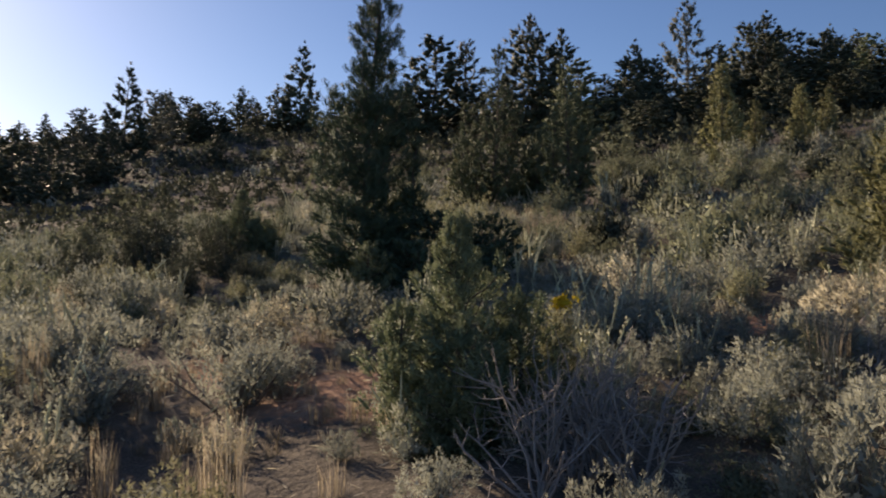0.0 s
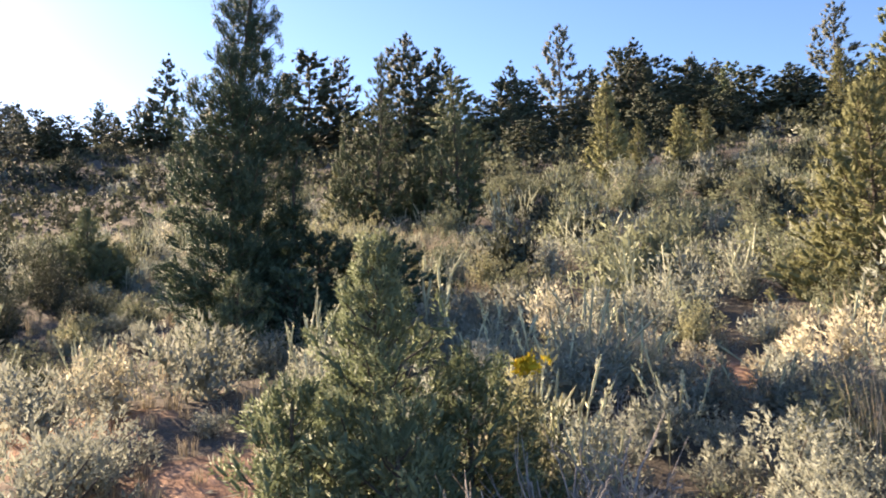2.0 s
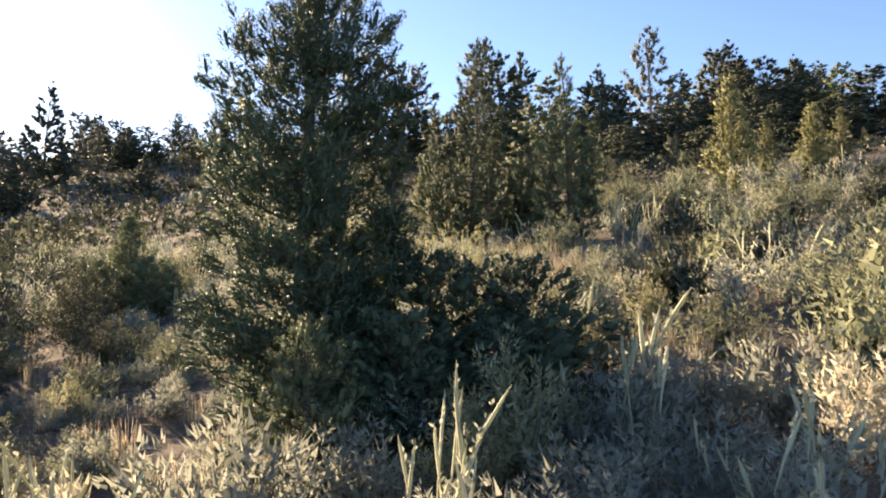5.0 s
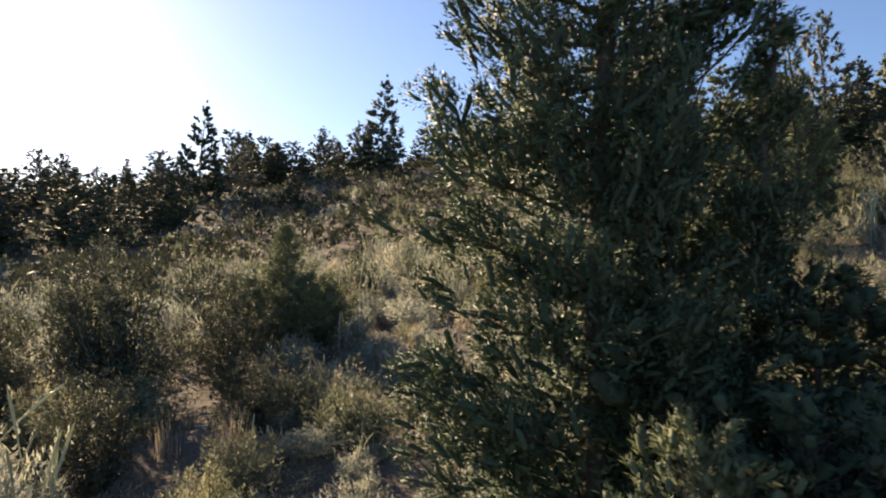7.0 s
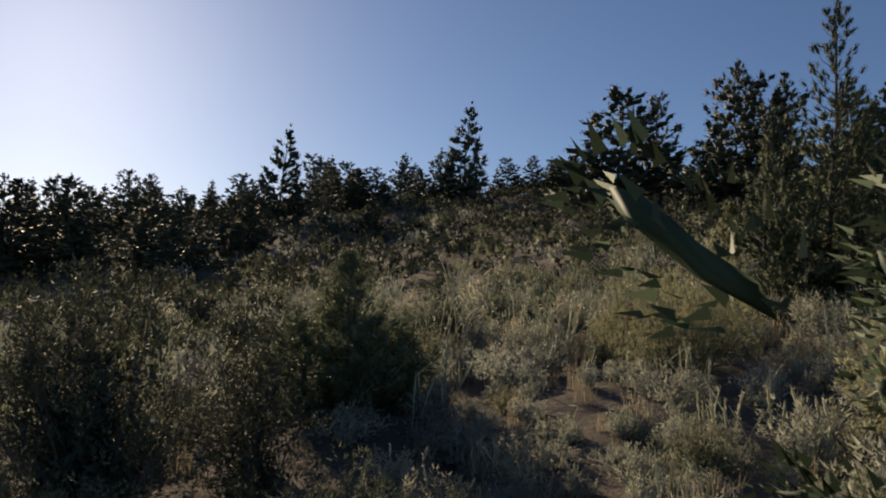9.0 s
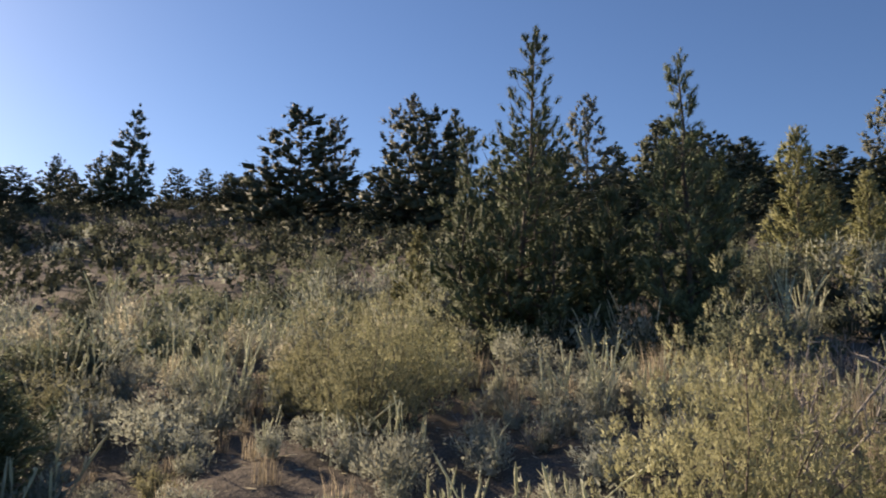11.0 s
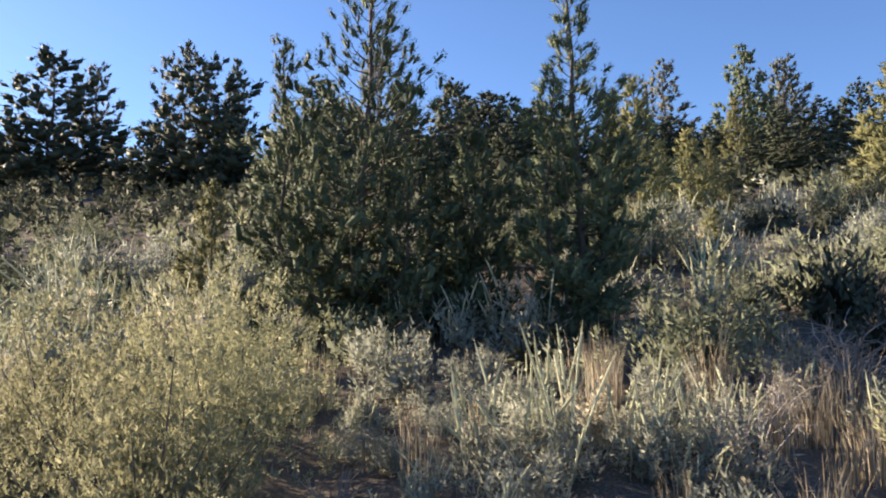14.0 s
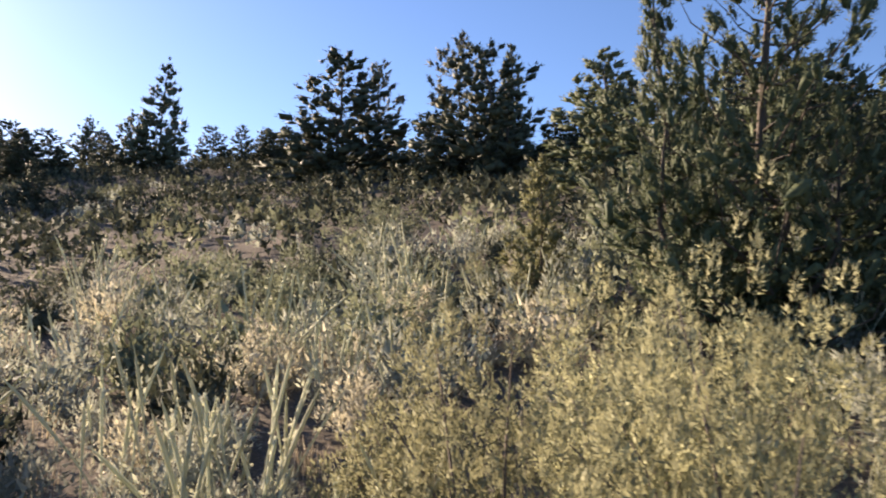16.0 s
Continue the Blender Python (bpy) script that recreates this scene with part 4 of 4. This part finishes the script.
near = near[thicket(near, 0.5, 3.0) + srng.uniform(-0.2, 0.2, len(near)) > np.where((near[:, 0] < 1) & (near[:, 1] > 15), 0.12, np.where(off_trail(near) < 4, 0.24, 0.38))]
near = near[np.argsort(off_trail(near))]
FIRST = 190
for n, (x, y) in enumerate(near[:FIRST]):
    d = float(off_trail(np.array([[x, y]]))[0])
    roll = srng.uniform()
    key = "sage" if roll < 0.38 or d < 0.4 else "sage_spiked" if roll < 0.6 else "pale" if roll < 0.74 else "rabbit_small" if roll < 0.9 else "olive" if roll < 0.95 and d > 1.6 else "twigs" if roll > 0.97 else "sage"
    sc = srng.uniform(0.65, 1.3) * (0.5 if d < 0.5 else 0.62 if d < 0.8 else 0.8 if d < 1.3 else 1.0 if d < 2 else 1.15) * (0.75 if key == "olive" else 1)
    if key == "sage_spiked" and y < 5.5:
        key = "sage"
    if -1.2 < x < 3.2 and 15.8 < y < 20.2:      # low open growth in front of the paired junipers
        key, sc = ("sage_spiked", "sage", "pale", "sage_spiked")[n % 4], srng.uniform(0.45, 0.72)
    plant(key, x, y, sc, srng.uniform(0, 6.28), LABELS[key], NAMES[key] + " plants", NAMES[key], n, srng.uniform(0.8, 1.15), CATEGORY.get(key, "shrub"))


def undergrowth(x0, x1, y0, y1, gap, kinds, low, high):
    """Small plants that fill a stretch of ground beside the walk."""
    for n, (x, y) in enumerate(scatter(srng, 900, x0, x1, y0, y1, gap)):
        spot = np.array([[x, y]])
        if clear_of_marked(spot, -0.1)[0] and off_trail(spot)[0] > (0.25 if high > 0.5 else 0.08):
            key = kinds[srng.integers(len(kinds))]
            key = "sage" if key == "sage_spiked" and y < 5.5 else key
            plant(key, x, y, srng.uniform(low, high), srng.uniform(0, 6.28), LABELS[key], NAMES[key] + " plants", NAMES[key], n, srng.uniform(0.75, 1.05), CATEGORY.get(key, "shrub"))


taken = [one for one in taken if not (one[2] > 0.85 and one[1] > 16)]
undergrowth(-0.8, 1.3, 16.0, 19.8, 0.38, ("sage", "sage", "sage_spiked", "twigs", "sage"), 0.5, 0.8)
undergrowth(1.2, 3.4, 16.0, 19.8, 0.34, ("tall_grass", "tuft", "sage", "twigs", "tall_grass"), 0.6, 0.9)
undergrowth(0.9, 4.2, 4.0, 9.0, 0.5, ("sage", "sage", "pale", "twigs", "sage_spiked", "tuft"), 0.5, 0.8)
undergrowth(-3.6, -0.6, 9.8, 15.5, 0.48, ("sage", "olive", "tuft", "sage_spiked"), 0.4, 0.65)
undergrowth(-3.2, -1.0, 12.4, 18.0, 0.45, ("sage", "sage_spiked", "sage", "tuft"), 0.42, 0.58)
undergrowth(-2.9, -1.2, 11.2, 16.5, 0.29, ("sage", "sage", "tuft", "sage_spiked"), 0.36, 0.5)


for n, (x, y) in enumerate(scatter(srng, 500, -2.2, 0.3, 5.2, 8.4, 0.27)):      # thin straw on the bare red earth
    plant("tuft", x, y, srng.uniform(0.35, 0.75), srng.uniform(0, 6.28), LABELS["tuft"], "grass_tuft plants", "grass_tuft", n, srng.uniform(0.6, 1.0), "grass")


def field(name, label, places, masters, mats, rng, low, high):
    """Growth too thick to count: many plants joined into one mesh."""
    soup = Soup()
    zs = height(places[:, 0], places[:, 1])
    packs = [m.arrays() for m in masters]
    for (x, y), z in zip(places, zs):
        v, f, m, q = packs[rng.integers(len(packs))]
        a, s, t = rng.uniform(0, 6.28), low + (high - low) * rng.uniform() ** 1.8, rng.uniform(0.8, 1.2)
        c, d = math.cos(a) * s, math.sin(a) * s
        w = np.column_stack([v[:, 0] * c - v[:, 1] * d + x, v[:, 0] * d + v[:, 1] * c + y, v[:, 2] * s * t + z])
        soup.v.append(w)
        soup.f.append(f + soup.n)
        soup.m.append(m)
        soup.q.append(np.column_stack([(q[:, 0] * c - q[:, 1] * d) / s, (q[:, 0] * d + q[:, 1] * c) / s, q[:, 2]]))
        soup.n += len(v)
    tagged(new(name, soup.mesh(name, *mats)), label, "shrubs", kind="stuff")


def joined(stem, green, spikes):
    s = Soup()
    for k, one in [(0, stem), (1, green)] + [(2, one) for one in spikes]:
        if one.n:
            v, f, _, q = one.arrays()
            s.add(v, f, k, q)
    return s


rest = near[FIRST:]
mid_sage = [joined(*shrub_soups(s, 0.42, 0.36, 42, 8, 0.06, st, "sage", 0.26)) for s, st in ((201, 2), (202, 8), (203, 9), (204, 5))]
mid_olive = [joined(*shrub_soups(s, 0.62, 0.48, 60, 8, 0.062, 0, "rabbit")) for s in (211, 212)]
kindly = thicket(rest, 0.3, 11.0) + srng.uniform(-0.3, 0.3, len(rest))
field("sagebrush_field", "grey-green sagebrush covering the dry slope", rest[(kindly > 0.46) & (kindly < 0.76)], mid_sage, (TWIG, SAGE, SPIKE), srng, 0.7, 1.6)
field("bleached_shrub_field", "bleached cream shrubs among the sagebrush", rest[kindly >= 0.76], mid_sage, (GREY_WOOD, STALK, SPIKE), srng, 0.5, 1.3)
field("olive_shrub_field", "olive-green shrubs among the sagebrush", rest[(kindly <= 0.46) & (kindly > 0.33)], mid_olive, (TWIG, OLIVE, STALK), srng, 0.6, 1.4)
field("dark_shrub_field", "dark twiggy shrubs among the sagebrush", rest[kindly <= 0.33], mid_olive, (TWIG, SHADED_SHRUB, STALK), srng, 0.6, 1.4)

far_places = scatter(srng, 18000, -75, 75, 22, 105, 1.08)
far_places = far_places[(far_places[:, 1] > 30) | (far_places[:, 0] < -14) | (far_places[:, 0] > 24)]
far_places = far_places[thicket(far_places, 0.12, 5.0) + srng.uniform(-0.2, 0.2, len(far_places)) > 0.2]
far_sage = [joined(*shrub_soups(s, 0.55, 0.52, 20, 5, 0.125, 0, "sage", wood=False)) for s in (221, 222, 223)]
# shifted towards dark brush, which gives the slope the crest trees' shade
fp = thicket(far_places, 0.1, 17.0) + srng.uniform(-0.35, 0.35, len(far_places)) - 0.13 - 0.03 * (far_places[:, 0] < 3)
field("distant_sagebrush", "distant grey-green brush on the hillside", far_places[fp > 0.68], far_sage, (TWIG, SAGE, STALK), srng, 0.6, 1.5)
field("distant_olive_brush", "distant olive brush on the hillside", far_places[(fp <= 0.68) & (fp > 0.48)], far_sage, (TWIG, OLIVE, STALK), srng, 0.7, 1.9)
field("distant_dark_brush", "distant dark brush on the hillside", far_places[fp <= 0.48], far_sage, (TWIG, SHADED_SHRUB, STALK), srng, 0.7, 2.2)

# dry grass: countable tufts near the walk, the rest as one mesh
gp = scatter(srng, 12000, -14, 22, 0.8, 32, 0.46)
gp = gp[clear_of_marked(gp, -0.05) & (off_trail(gp) > 0.05)]
gp = gp[np.argsort(off_trail(gp))]
for n, (x, y) in enumerate(gp[:290]):
    key = "tuft" if srng.uniform() < 0.85 or off_trail(np.array([[x, y]]))[0] < 0.7 else "tall_grass"
    plant(key, x, y, srng.uniform(0.5, 1.1), srng.uniform(0, 6.28), LABELS[key], NAMES[key] + " plants", NAMES[key], n, srng.uniform(0.7, 1.2), "grass")
field("dry_grass_field", "straw-coloured dry grass between the shrubs", gp[290:], [grass_soup(s, 14, 0.3, 0.12, 0.3, 0.012) for s in (231, 232, 233)], (STRAW,), srng, 0.6, 1.3)

# fallen twigs and litter on the soil
lit = np.column_stack([srng.uniform(-8, 12, 9000), srng.uniform(1, 24, 9000)])
lit = lit[in_sector(lit)]
lz = height(lit[:, 0], lit[:, 1]) + 0.008
litter = Soup()
a = srng.uniform(0, 6.28, len(lit))
kites(litter, np.column_stack([lit, lz]), unit(np.column_stack([np.cos(a), np.sin(a), srng.uniform(-0.05, 0.25, len(lit))])), srng.uniform(0.03, 0.13, len(lit)), srng.uniform(0.005, 0.014, len(lit)), srng, np.tile([0.0, 0.0, 1.0], (len(lit), 1)))
tagged(new("ground_litter", litter.mesh("ground_litter", STALK)), "dry straw and twig litter on the soil", "litter", kind="stuff")
